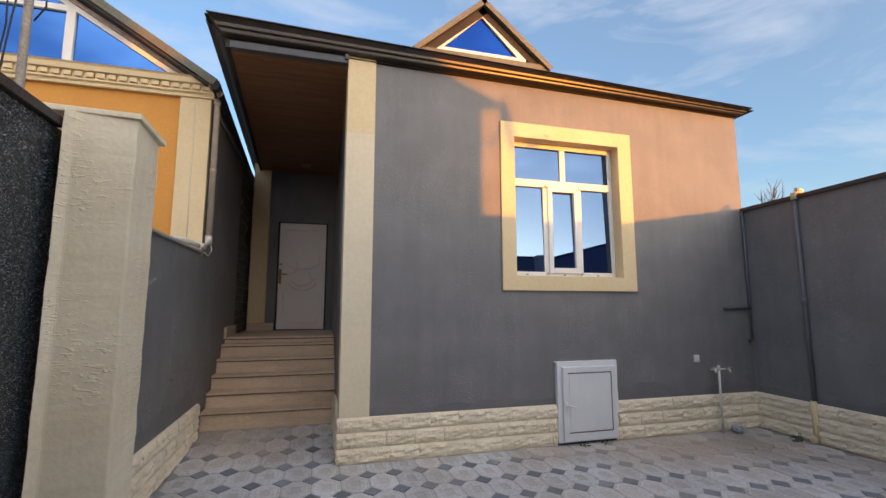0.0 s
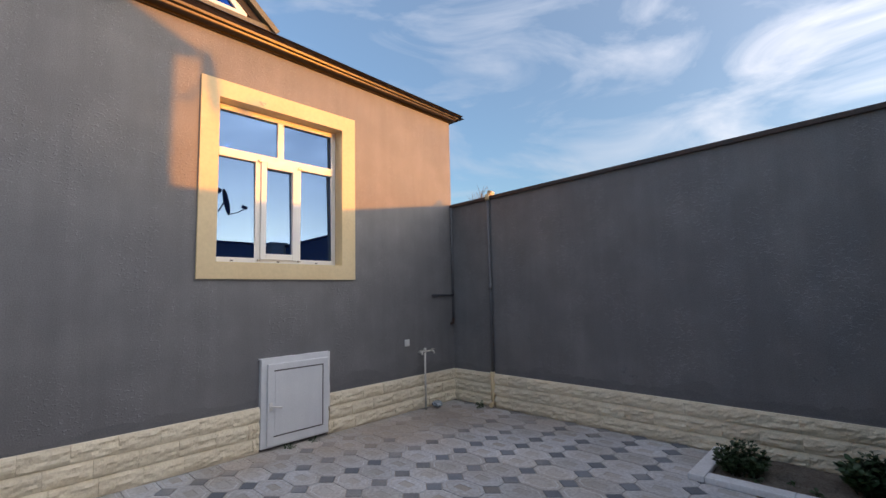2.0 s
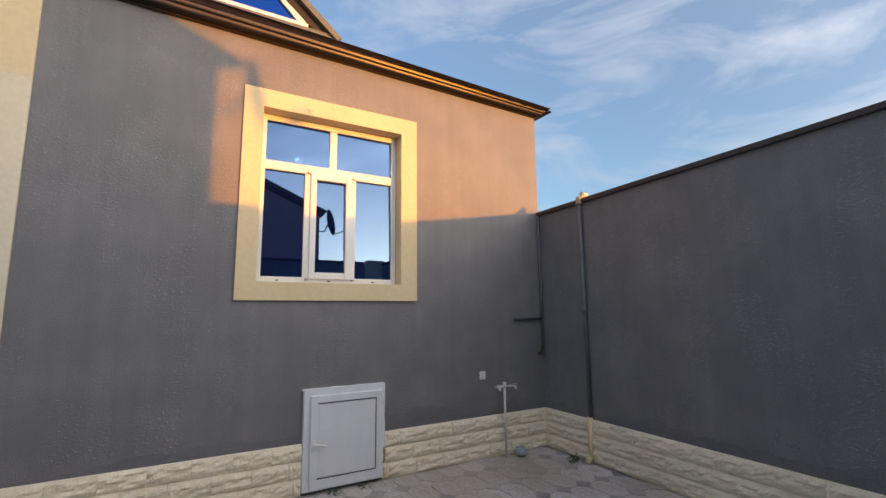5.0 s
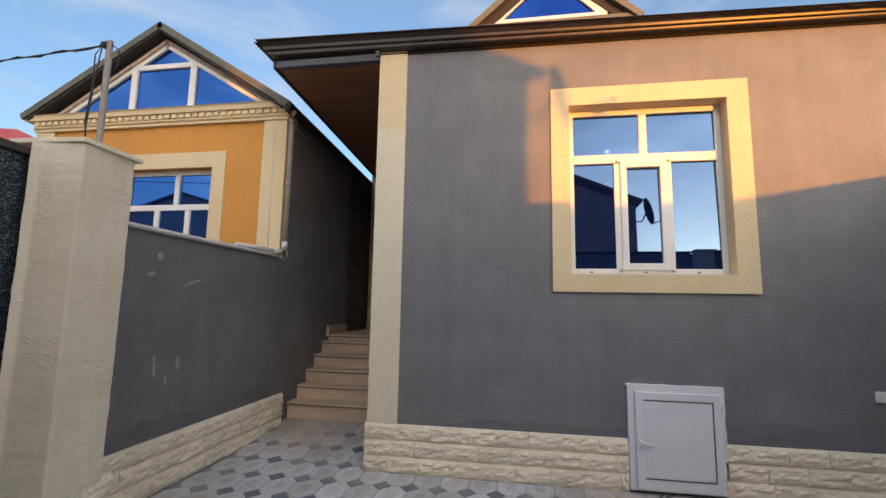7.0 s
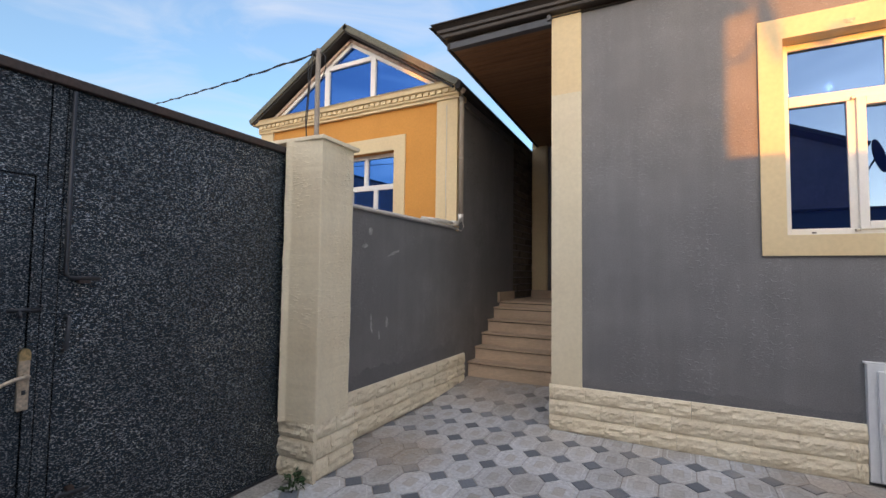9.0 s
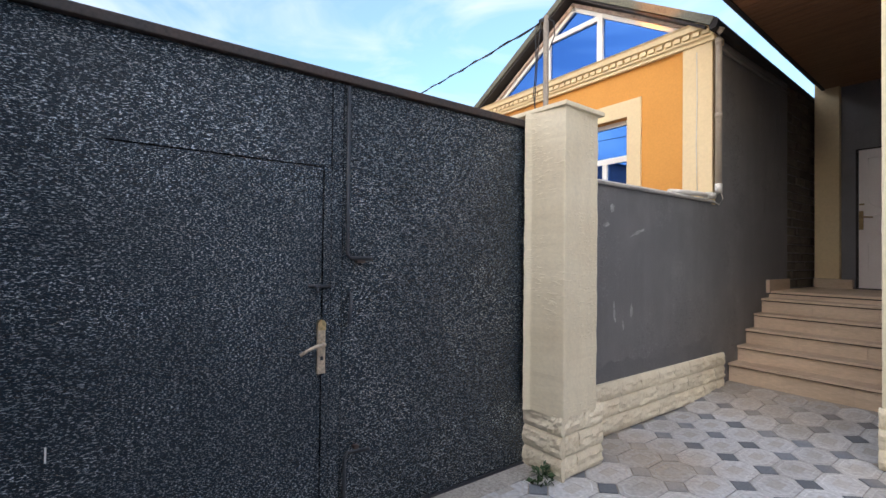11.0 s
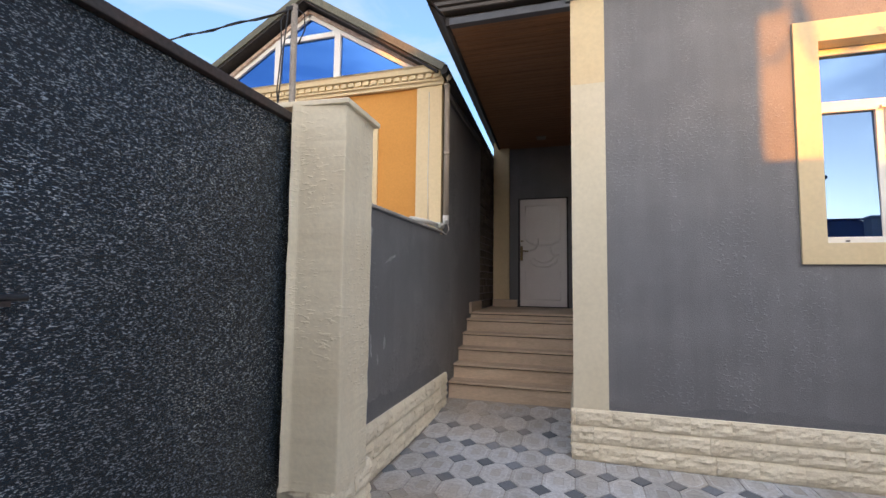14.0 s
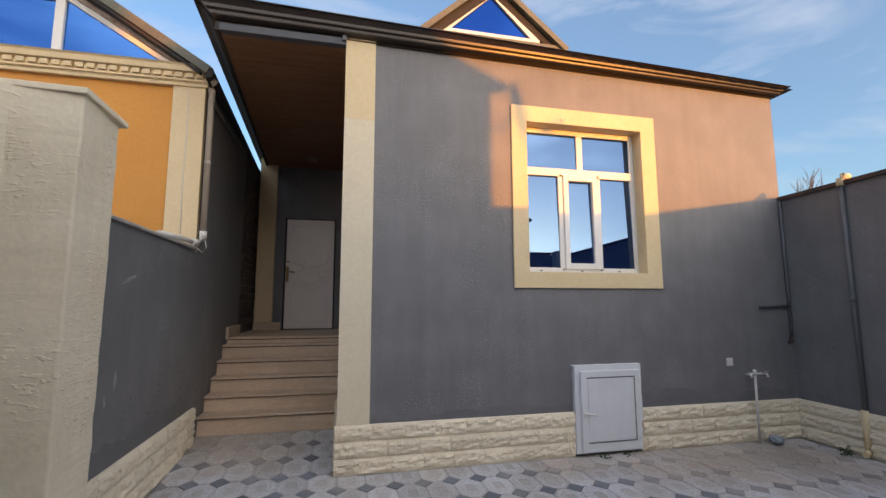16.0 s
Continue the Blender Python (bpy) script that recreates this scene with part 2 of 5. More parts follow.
GATE = mat("anthracite_hammered_paint", (0.007, 0.016, 0.026), (0.011, 0.020, 0.030), 0.26, s1=1.3, s2=105, bump=1.0, dist=0.008, stretch=(1, 0.36, 1.8), spec=0.5, grain=0.3)
# pale metallic flecks coloured in for sky glints on the hammered relief
t_ = GATE.node_tree
b_ = t_.nodes["Principled BSDF"]
g_, m_, v_ = t_.nodes.new("ShaderNodeNewGeometry"), t_.nodes.new("ShaderNodeMapping"), t_.nodes.new("ShaderNodeTexNoise")
m_.inputs["Scale"].default_value = (1, 0.40, 1.6)
v_.inputs["Scale"].default_value, v_.inputs["Detail"].default_value, v_.inputs["Roughness"].default_value = 215, 1.5, 0.5
f_, p_, q_, h_ = t_.nodes.new("ShaderNodeMapRange"), t_.nodes.new("ShaderNodeTexNoise"), t_.nodes.new("ShaderNodeMapRange"), t_.nodes.new("ShaderNodeMath")
f_.inputs["From Min"].default_value, f_.inputs["From Max"].default_value = 0.60, 0.66
p_.inputs["Scale"].default_value, p_.inputs["Detail"].default_value = 2.2, 4
q_.inputs["From Min"].default_value, q_.inputs["From Max"].default_value, q_.inputs["To Min"].default_value = 0.32, 0.62, 0.45
h_.operation = "MULTIPLY"
x_ = t_.nodes.new("ShaderNodeMix")
x_.data_type = "RGBA"
x_.inputs["B"].default_value = (0.78, 0.86, 0.92, 1)
old = b_.inputs["Base Color"].links[0].from_socket
for a, b in ((g_.outputs["Position"], m_.inputs["Vector"]), (m_.outputs[0], v_.inputs["Vector"]), (v_.outputs["Fac"], f_.inputs["Value"]), (g_.outputs["Position"], p_.inputs["Vector"]),
             (p_.outputs["Fac"], q_.inputs["Value"]), (f_.outputs[0], h_.inputs[0]), (q_.outputs[0], h_.inputs[1]), (h_.outputs[0], x_.inputs["Factor"]), (old, x_.inputs["A"]),
             (x_.outputs["Result"], b_.inputs["Base Color"]), (h_.outputs[0], b_.inputs["Metallic"])):
    t_.links.new(a, b)
BAR = mat("dark_steel_bar", (0.026, 0.032, 0.043), (0.032, 0.034, 0.040), 0.45, s1=9, s2=80, bump=0.15, spec=0.6)
RUST = mat("rust_brown_steel", (0.045, 0.035, 0.032), (0.07, 0.04, 0.03), 0.6, s1=6, s2=60, bump=0.2)
UPVC = mat("white_upvc", (0.80, 0.79, 0.76), (0.76, 0.75, 0.72), 0.35, s1=3, s2=60, bump=0.02, grain=0.03)
HATCHW = mat("cool_white_upvc", (0.74, 0.76, 0.78), (0.70, 0.72, 0.75), 0.4, s1=4, s2=70, bump=0.04, grain=0.04, streak=0.03)
DOORW = mat("white_enamel", (0.88, 0.81, 0.77), (0.84, 0.77, 0.73), 0.4, s1=2, s2=50, bump=0.05, grain=0.03)
BRASS = mat("brass", (0.72, 0.56, 0.30), (0.62, 0.46, 0.24), 0.3, 0.9, s1=12, s2=80, bump=0.05)
PALEBRASS = mat("pale_brass", (0.66, 0.55, 0.42), (0.56, 0.45, 0.33), 0.38, 0.45, s1=14, s2=80, bump=0.05)
DULLBRASS = mat("dull_brass", (0.34, 0.24, 0.12), (0.26, 0.18, 0.09), 0.35, 0.6, s1=14, s2=80, bump=0.05)
PIPEB = mat("weathered_beige_pipe", (0.40, 0.34, 0.28), (0.33, 0.28, 0.23), 0.6, s1=6, s2=60, bump=0.1, grain=0.1)
STEEL = mat("nickel", (0.55, 0.52, 0.46), (0.45, 0.42, 0.38), 0.35, 0.9, s1=12, s2=80, bump=0.05)
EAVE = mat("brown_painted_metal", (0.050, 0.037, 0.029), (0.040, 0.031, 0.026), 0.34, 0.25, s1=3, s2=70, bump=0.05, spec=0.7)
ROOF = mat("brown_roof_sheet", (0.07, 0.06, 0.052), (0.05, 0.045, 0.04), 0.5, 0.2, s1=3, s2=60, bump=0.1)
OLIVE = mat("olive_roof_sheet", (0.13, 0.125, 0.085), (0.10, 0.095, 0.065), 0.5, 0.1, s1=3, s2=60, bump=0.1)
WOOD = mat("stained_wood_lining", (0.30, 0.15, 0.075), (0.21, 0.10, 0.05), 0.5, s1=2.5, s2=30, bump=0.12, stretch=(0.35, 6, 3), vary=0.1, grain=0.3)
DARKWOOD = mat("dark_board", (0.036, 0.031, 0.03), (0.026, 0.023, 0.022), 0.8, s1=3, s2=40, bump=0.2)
ORANGE = mat("orange_stucco", (0.67, 0.315, 0.07), (0.61, 0.28, 0.06), 0.85, s1=1.5, s2=40, bump=0.15, dist=0.005, grain=0.06)
PIPEW = mat("white_plastic_pipe", (0.70, 0.68, 0.63), (0.60, 0.57, 0.52), 0.45, s1=6, s2=60, bump=0.05, grain=0.06)
PIPEG = mat("grey_painted_pipe", (0.10, 0.10, 0.105), (0.08, 0.08, 0.085), 0.6, s1=6, s2=60, bump=0.1)
PIPES = mat("wall_grey_pipe", (0.13, 0.135, 0.147), (0.11, 0.115, 0.125), 0.55, s1=5, s2=60, bump=0.15, grain=0.12)
RAILG = mat("grey_painted_rail", (0.085, 0.092, 0.11), (0.07, 0.076, 0.09), 0.6, s1=5, s2=60, bump=0.1, grain=0.1)
CONC = mat("concrete", (0.40, 0.38, 0.35), (0.30, 0.28, 0.26), 0.9, s1=4, s2=60, bump=0.4, dist=0.005)
COPING = mat("grey_mortar", (0.46, 0.44, 0.41), (0.36, 0.34, 0.32), 0.9, s1=5, s2=60, bump=0.4, dist=0.006)
KERB = mat("whitewashed_kerb", (0.78, 0.80, 0.83), (0.70, 0.71, 0.73), 0.7, s1=4, s2=50, bump=0.2, grain=0.10)
SOIL = mat("garden_soil", (0.17, 0.145, 0.12), (0.11, 0.095, 0.08), 0.95, s1=8, s2=60, bump=0.8, dist=0.02)
LEAF = mat("leaf", (0.045, 0.09, 0.035), (0.03, 0.06, 0.022), 0.5, s1=20, s2=80, bump=0.1, vary=0.2)
BARK = mat("bark", (0.16, 0.12, 0.09), (0.10, 0.08, 0.06), 0.9, s1=10, s2=80)
FOAM = mat("ragged_foam_mortar", (0.62, 0.50, 0.42), (0.40, 0.27, 0.20), 0.95, s1=14, s2=50, bump=0.9, dist=0.02)
POST = mat("galvanised_post", (0.34, 0.29, 0.23), (0.26, 0.22, 0.18), 0.6, 0.3, s1=8, s2=60, bump=0.2)
CABLE = mat("black_cable", (0.015, 0.015, 0.016), None, 0.6, bump=0)
BLOCK = mat("rough_block", (0.15, 0.125, 0.10), (0.10, 0.085, 0.07), 0.95, s1=6, s2=30, bump=0.8, dist=0.02, vary=0.15)
MAUVE = mat("mauve_brown_stucco", (0.50, 0.36, 0.33), (0.43, 0.31, 0.28), 0.9, s1=2, s2=50, bump=0.3)
REDROOF = mat("red_roof_sheet", (0.42, 0.07, 0.06), (0.34, 0.06, 0.05), 0.5, s1=3, s2=40, bump=0.1)
EARTH = mat("dusty_earth", (0.25, 0.21, 0.17), (0.19, 0.16, 0.13), 0.95, s1=0.5, s2=20, bump=0.5)
ROOM = mat("room_plaster", (0.35, 0.34, 0.33), None, 0.9, bump=0.1)
SWITCH = mat("white_plastic", (0.78, 0.78, 0.76), None, 0.4, bump=0, grain=0.02)
DISH = mat("grey_dish_paint", (0.05, 0.053, 0.06), None, 0.95, bump=0.03, grain=0.05, spec=0.1)
BOTTLE = mat("pale_blue_plastic", (0.30, 0.35, 0.39), (0.24, 0.28, 0.32), 0.35, s1=15, s2=60, bump=0.3, dist=0.01)
GLASS = coated_glass("blue_mirror_glass", (0.085, 0.15, 0.27), 0.94)
GLASS2 = coated_glass("deep_blue_mirror_glass", (0.065, 0.19, 0.50), 0.94)
GLASS3 = coated_glass("dark_blue_mirror_glass", (0.012, 0.055, 0.25), 0.94)
BULB = glowing("lit_bulb", (1.0, 0.85, 0.6), 260)


# ---- building tools ----
def part(name, bm, material, parent=None, label=""):
    me = bpy.data.meshes.new(name)
    bm.normal_update()
    bm.to_mesh(me)
    bm.free()
    me.materials.append(material)
    ob = new(name, me)
    if parent is not None:
        ob.parent = parent
    if label:
        ob["label"] = label
    return ob


def thing(name, label, category, group="", kind=""):
    return tagged(new(name), label, category, group, kind)


def box(bm, x0, x1, y0, y1, z0, z1, bev=0.0):
    vs = [bm.verts.new((x, y, z)) for z in (z0, z1) for y in (y0, y1) for x in (x0, x1)]
    fs = [bm.faces.new([vs[i] for i in f]) for f in ((0, 2, 3, 1), (4, 5, 7, 6), (0, 1, 5, 4), (2, 6, 7, 3), (0, 4, 6, 2), (1, 3, 7, 5))]
    if bev:
        es = list({e for f in fs for e in f.edges})
        bmesh.ops.bevel(bm, geom=es, offset=bev, segments=2, affect="EDGES", profile=0.6)
    return bm


def boxed(*dims, bev=0.0):
    return box(bmesh.new(), *dims, bev=bev)


def prism(bm, pts, axis, a0, a1):
    """A closed polygon drawn out along an axis: 'x' takes (y, z), 'y' takes (x, z), 'z' takes (x, y)."""
    def at(p, a):
        return {"x": (a, p[0], p[1]), "y": (p[0], a, p[1]), "z": (p[0], p[1], a)}[axis]
    lo, hi = [bm.verts.new(at(p, a0)) for p in pts], [bm.verts.new(at(p, a1)) for p in pts]
    n = len(pts)
    bm.faces.new(lo)
    bm.faces.new(hi[::-1])
    for i in range(n):
        bm.faces.new((lo[i], hi[i], hi[(i + 1) % n], lo[(i + 1) % n]))
    bmesh.ops.recalc_face_normals(bm, faces=bm.faces)
    return bm


def tube(bm, path, r, n=10):
    path = [Vector(p) for p in path]
    rings = []
    for i, p in enumerate(path):
        d = (path[min(i + 1, len(path) - 1)] - path[max(i - 1, 0)]).normalized()
        s = d.cross(Vector((0, 0, 1)) if abs(d.z) < 0.9 else Vector((1, 0, 0))).normalized()
        u = s.cross(d)
        rr = r[i] if isinstance(r, (list, tuple)) else r
        rings.append([bm.verts.new(p + rr * (math.cos(a) * s + math.sin(a) * u)) for a in (2 * math.pi * k / n for k in range(n))])
    for a, b in zip(rings, rings[1:]):
        for k in range(n):
            f = bm.faces.new((a[k], a[(k + 1) % n], b[(k + 1) % n], b[k]))
            f.smooth = True
    bm.faces.new(rings[0][::-1])
    bm.faces.new(rings[-1])
    return bm


def sheared_wall(name, x0, x1, y0, y1, z0, za, zb, material):
    """A wall along y whose top runs from za at y0 to zb at y1."""
    bm = boxed(x0, x1, y0, y1, z0, za)
    for v in bm.verts:
        if v.co.z > z0 + 0.1 and abs(v.co.y - y1) < 1e-6:
            v.co.z = zb
    return part(name, bm, material)


def structure(ob, label, category):
    return tagged(ob, label, category, kind="structure")


# ---- levels and lines of the plan ----
XL, XR, YB = -1.50, 5.29, -5.205          # yard: gate line, side wall, back wall
PL = 0.44                                # plinth height
WX0, WX1, WZ0, WZ1 = 1.945, 3.355, 1.875, 3.515   # window opening
EZ = 4.20                                # top of the front wall

# ---- ground ----
bm = bmesh.new()
bmesh.ops.create_grid(bm, x_segments=8, y_segments=8, size=600)
g = part("ground", bm, EARTH)
g.location.z = -0.06
structure(g, "dusty earth around the houses", "ground")
floor = structure(part("floor", box(bmesh.new(), XL - 0.2, XR + 0.1, YB - 0.1, 0.2, -0.05, -0.008), GROUT), "yard paved with pale octagonal pavers and small dark squares", "paving")

# ---- front house ----
bm = bmesh.new()
box(bm, 0.06, WX0 - 0.03, 0.0, 0.25, 0.0, EZ)
box(bm, WX1 + 0.03, XR + 0.0, 0.0, 0.25, 0.0, EZ)
box(bm, WX0 - 0.03, WX1 + 0.03, 0.0, 0.25, 0.0, WZ0 - 0.03)
box(bm, WX0 - 0.03, WX1 + 0.03, 0.0, 0.25, WZ1 + 0.03, EZ)
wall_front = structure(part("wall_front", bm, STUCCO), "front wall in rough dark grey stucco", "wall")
bm = boxed(0.04, 0.29, 0.25, 4.21, 0.0, EZ)
structure(part("wall_porch_side", bm, STUCCO), "dark grey stucco side wall along the steps", "wall")
bm = bmesh.new()
box(bm, -1.18, -0.975, 4.21, 4.45, 0.0, EZ)
box(bm, -0.975, -0.09, 4.21, 4.45, 3.10, EZ)
box(bm, -0.09, 0.04, 4.21, 4.45, 0.0, EZ)
box(bm, -0.975, -0.09, 4.21, 4.45, 0.0, 1.085)
box(bm, -1.56, -1.18, 4.455, 4.62, 0.0, 3.9)
structure(part("wall_porch_back", bm, STUCCO), "dark grey stucco wall round the entrance door", "wall")
bm = bmesh.new()
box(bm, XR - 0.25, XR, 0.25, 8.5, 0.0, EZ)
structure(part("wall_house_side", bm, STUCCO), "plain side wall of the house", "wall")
structure(part("wall_house_back", boxed(-1.18, XR, 8.5, 8.75, 0.0, EZ), STUCCO), "plain rear wall of the house", "wall")
structure(part("wall_room_back", boxed(0.29, XR - 0.25, 4.3, 4.42, 0.0, EZ), ROOM), "plain plastered wall of the room behind the window", "wall")
structure(part("floor_room", boxed(0.29, XR - 0.25, 0.25, 8.5, 0.95, 1.05), ROOM), "plain floor of the room behind the window", "floor")
structure(part("ceiling_room", boxed(0.29, XR - 0.25, 0.25, 8.5, 4.0, 4.1), ROOM), "plain plastered ceiling of the room behind the window", "ceiling")

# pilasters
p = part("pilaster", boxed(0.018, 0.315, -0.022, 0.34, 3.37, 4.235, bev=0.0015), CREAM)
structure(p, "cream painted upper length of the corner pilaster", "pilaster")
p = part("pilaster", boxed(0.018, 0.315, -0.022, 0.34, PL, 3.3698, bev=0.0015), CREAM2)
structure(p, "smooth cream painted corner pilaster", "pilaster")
p = part("pilaster", boxed(-1.445, -1.15, 4.12, 4.42, 1.22, 4.2, bev=0.008), CREAM)
structure(p, "cream painted porch pilaster by the door", "pilaster")
p = part("pilaster_base", boxed(-1.45, -1.0, 4.10, 4.20, 1.08, 1.215, bev=0.006), TRAV)
structure(p, "beige travertine skirting under the porch pilaster", "trim")

# window with its painted surround
bm = bmesh.new()
TX0, TX1, TZ0, TZ1 = 1.775, 3.538, 1.708, 3.69
for a in ((TX0, WX0, TZ0, TZ1), (WX1, TX1, TZ0, TZ1), (WX0, WX1, TZ0, WZ0), (WX0, WX1, WZ1, TZ1)):
    box(bm, a[0], a[1], -0.024, 0.0, a[2], a[3])
for a in ((WX0 - 0.028, WX0, WZ0, WZ1), (WX1, WX1 + 0.028, WZ0, WZ1), (WX0 - 0.028, WX1 + 0.028, WZ0 - 0.028, WZ0), (WX0 - 0.028, WX1 + 0.028, WZ1, WZ1 + 0.028)):
    box(bm, a[0], a[1], 0.0, 0.25, a[2], a[3])
structure(part("trim", bm, CREAM), "broad cream painted band round the window", "trim")
win = structure(new("window_1"), "white plastic window with blue mirrored panes in a cream surround", "window")


def bars(name, rects, y0, y1, material, parent, bev=0.006, label=""):
    for r in rects:
        part(name, boxed(r[0], r[1], y0, y1, r[2], r[3], bev=bev), material, parent, label)


FY = 0.125
bars("window_frame", ((WX0 + 0.002, WX0 + 0.055, WZ0 + 0.002, WZ1 - 0.002), (WX1 - 0.055, WX1 - 0.002, WZ0 + 0.002, WZ1 - 0.002),
                      (WX0 + 0.055, WX1 - 0.055, WZ0 + 0.002, WZ0 + 0.06), (WX0 + 0.055, WX1 - 0.055, WZ1 - 0.06, WZ1 - 0.002)), FY, FY + 0.07, UPVC, win)
bars("transom", ((WX0 + 0.055, WX1 - 0.055, 2.965, 3.055),), FY - 0.004, FY + 0.07, UPVC, win)
bars("mullion", ((2.615, 2.69, 3.055, WZ1 - 0.06), (2.375, 2.44, WZ0 + 0.06, 2.965), (2.835, 2.90, WZ0 + 0.06, 2.965)), FY, FY + 0.07, UPVC, win)
sash = part("sash", boxed(2.43, 2.49, FY - 0.022, FY + 0.045, WZ0 + 0.045, 2.985, bev=0.006), UPVC, win)
bars("sash_bar", ((2.79, 2.85, WZ0 + 0.045, 2.985), (2.49, 2.79, WZ0 + 0.045, WZ0 + 0.11), (2.49, 2.79, 2.915, 2.985)), FY - 0.022, FY + 0.045, UPVC, sash)
bars("hinge", ((2.40, 2.425, 2.97, 2.995), (2.86, 2.885, 2.97, 2.995), (2.40, 2.43, WZ0 + 0.03, WZ0 + 0.05), (2.86, 2.89, WZ0 + 0.03, WZ0 + 0.05)), FY - 0.03, FY, STEEL, win, 0.003)
bars("drain_cap", ((2.13, 2.16, WZ0 + 0.02, WZ0 + 0.032), (2.62, 2.65, WZ0 + 0.02, WZ0 + 0.032), (3.08, 3.11, WZ0 + 0.02, WZ0 + 0.032)), FY - 0.006, FY, PIPEG, win, 0.002)
for r in ((WX0 + 0.05, 2.62, 3.05, WZ1 - 0.055), (2.685, WX1 - 0.05, 3.05, WZ1 - 0.055), (WX0 + 0.05, 2.38, WZ0 + 0.055, 2.97), (2.485, 2.795, WZ0 + 0.105, 2.92), (2.895, WX1 - 0.05, WZ0 + 0.055, 2.97)):
    pane = part("pane", boxed(r[0], r[1], FY + 0.018, FY + 0.024, r[2], r[3]), GLASS, win)
    pane.visible_shadow = False
    for v in pane.data.vertices:
        v.co.y += 0.024 * (v.co.z - (r[2] + r[3]) / 2)

# lamp bulb hanging in the room
bulb = thing("hanging_bulb", "lit bare bulb on a cord behind the window", "lamp")
BX, BY, BZ = 2.58, 1.47, 3.55
bm = bmesh.new()
bmesh.ops.create_uvsphere(bm, u_segments=16, v_segments=10, radius=0.035, matrix=Matrix.Translation((BX, BY, BZ)))
part("bulb", bm, BULB, bulb)
part("cord", tube(bmesh.new(), [(BX, BY, BZ + 0.05), (BX, BY, 4.0)], 0.005, 6), CABLE, bulb)
part("lamp_holder", tube(bmesh.new(), [(BX, BY, BZ + 0.03), (BX, BY, BZ + 0.09)], 0.018, 10), SWITCH, bulb)

# eave: moulded gutter board along the front
eave = structure(new("eave"), "moulded brown metal eave and gutter along the roof edge", "eave")
prof = [(0.02, 4.205), (-0.03, 4.205), (-0.015, 4.238), (-0.085, 4.246), (-0.095, 4.256), (-0.100, 4.285), (-0.092, 4.290), (-0.092, 4.298), (-0.118, 4.310), (-0.123, 4.345), (-0.155, 4.378), (-0.165, 4.392), (-0.187, 4.394), (-0.172, 4.414), (0.02, 4.43)]
front_fascia = part("fascia", prism(bmesh.new(), prof, "x", -1.37, 5.45), EAVE, eave)
prof2 = [(-1.17, 4.205), (-1.25, 4.25), (-1.31, 4.33), (-1.40, 4.40), (-1.38, 4.43), (-1.15, 4.43), (-1.15, 4.205)]
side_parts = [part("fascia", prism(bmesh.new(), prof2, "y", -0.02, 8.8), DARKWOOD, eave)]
prof3 = [(5.31, 4.205), (5.35, 4.225), (5.37, 4.26), (5.43, 4.30), (5.42, 4.32), (5.28, 4.32), (5.28, 4.205)]
part("fascia", prism(bmesh.new(), prof3, "y", 0.0, 8.8), EAVE, eave)
part("drip_rail", boxed(-1.16, 0.018, -0.045, 0.035, 4.125, 4.20, bev=0.006), RAILG, eave, "grey painted rail at the edge of the porch lining")
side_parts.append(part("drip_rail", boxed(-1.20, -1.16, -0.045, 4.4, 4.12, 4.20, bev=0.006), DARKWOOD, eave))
part("eave_bracket", boxed(-0.02, 0.02, -0.07, 0.0, 4.16, 4.215, bev=0.004), PIPEG, eave)


def eave_height(x):
    """The fascia grows lower towards the yard wall."""
    return 0.94 - 0.069 * (x + 1.4)


for v in front_fascia.data.vertices:
    k = (v.co.z - 4.205) / 0.225
    v.co.x = -1.18 - 0.20 * k if v.co.x < 0 else 5.31 + 0.13 * k
    v.co.z = 4.205 + (v.co.z - 4.205) * eave_height(v.co.x)
for ob in side_parts:
    for v in ob.data.vertices:
        v.co.x, v.co.z = v.co.x - 0.038 * max(v.co.y, 0), v.co.z - 0.015 * max(v.co.y, 0)
for ob in [wall_front, *eave.children]:
    for v in ob.data.vertices:
        if v.co.z > 4.0:
            v.co.z -= 0.0145 * max(v.co.x, 0)

# porch ceiling of tongued boards
bm = bmesh.new()
y = 0.035
while y < 4.2:
    box(bm, -1.165 - 0.038 * y, 0.04, y, y + 0.088, 4.135 - 0.015 * y, 4.152 - 0.015 * y, bev=0.003)
    y += 0.093
ceil = part("ceiling_porch", bm, WOOD)
structure(ceil, "porch ceiling of dark stained wooden boards", "ceiling")
lamp = thing("ceiling_lamp", "small unlit square lamp on the porch ceiling", "lamp")
part("lamp_base", boxed(-0.62, -0.42, 3.55, 3.78, 4.10, 4.134, bev=0.006), PIPEG, lamp)
part("diffuser", boxed(-0.60, -0.44, 3.57, 3.76, 4.075, 4.10, bev=0.01), CONC, lamp)

# main roof: ribbed hip with a small glazed dormer
roof = structure(new("roof"), "brown ribbed metal hip roof", "roof")
E0, SL = 4.37, 0.50
AX, AY = 2.04, -0.17 + 3.42
bm = bmesh.new()
cols = 260
prev = None
for i in range(cols + 1):
    x = -1.38 + 6.84 * i / cols
    run = 3.42 - abs(x - AX) * (3.42 / 3.43)
    h = 0.006 * (1 + math.cos(2 * math.pi * i / 8))
    c = [bm.verts.new((x, -0.17 + run * k, E0 + run * k * SL + h - (0.0145 * max(x, 0) + 0.20 * (1 - eave_height(x))) * (1 - k * run / 3.42))) for k in (0, 0.5, 1)]
    if prev:
        for k in range(2):
            bm.faces.new((prev[k], c[k], c[k + 1], prev[k + 1]))
    prev = c
part("roof_sheet", bm, ROOF, roof)
bm = bmesh.new()
zr = E0 + 3.42 * SL
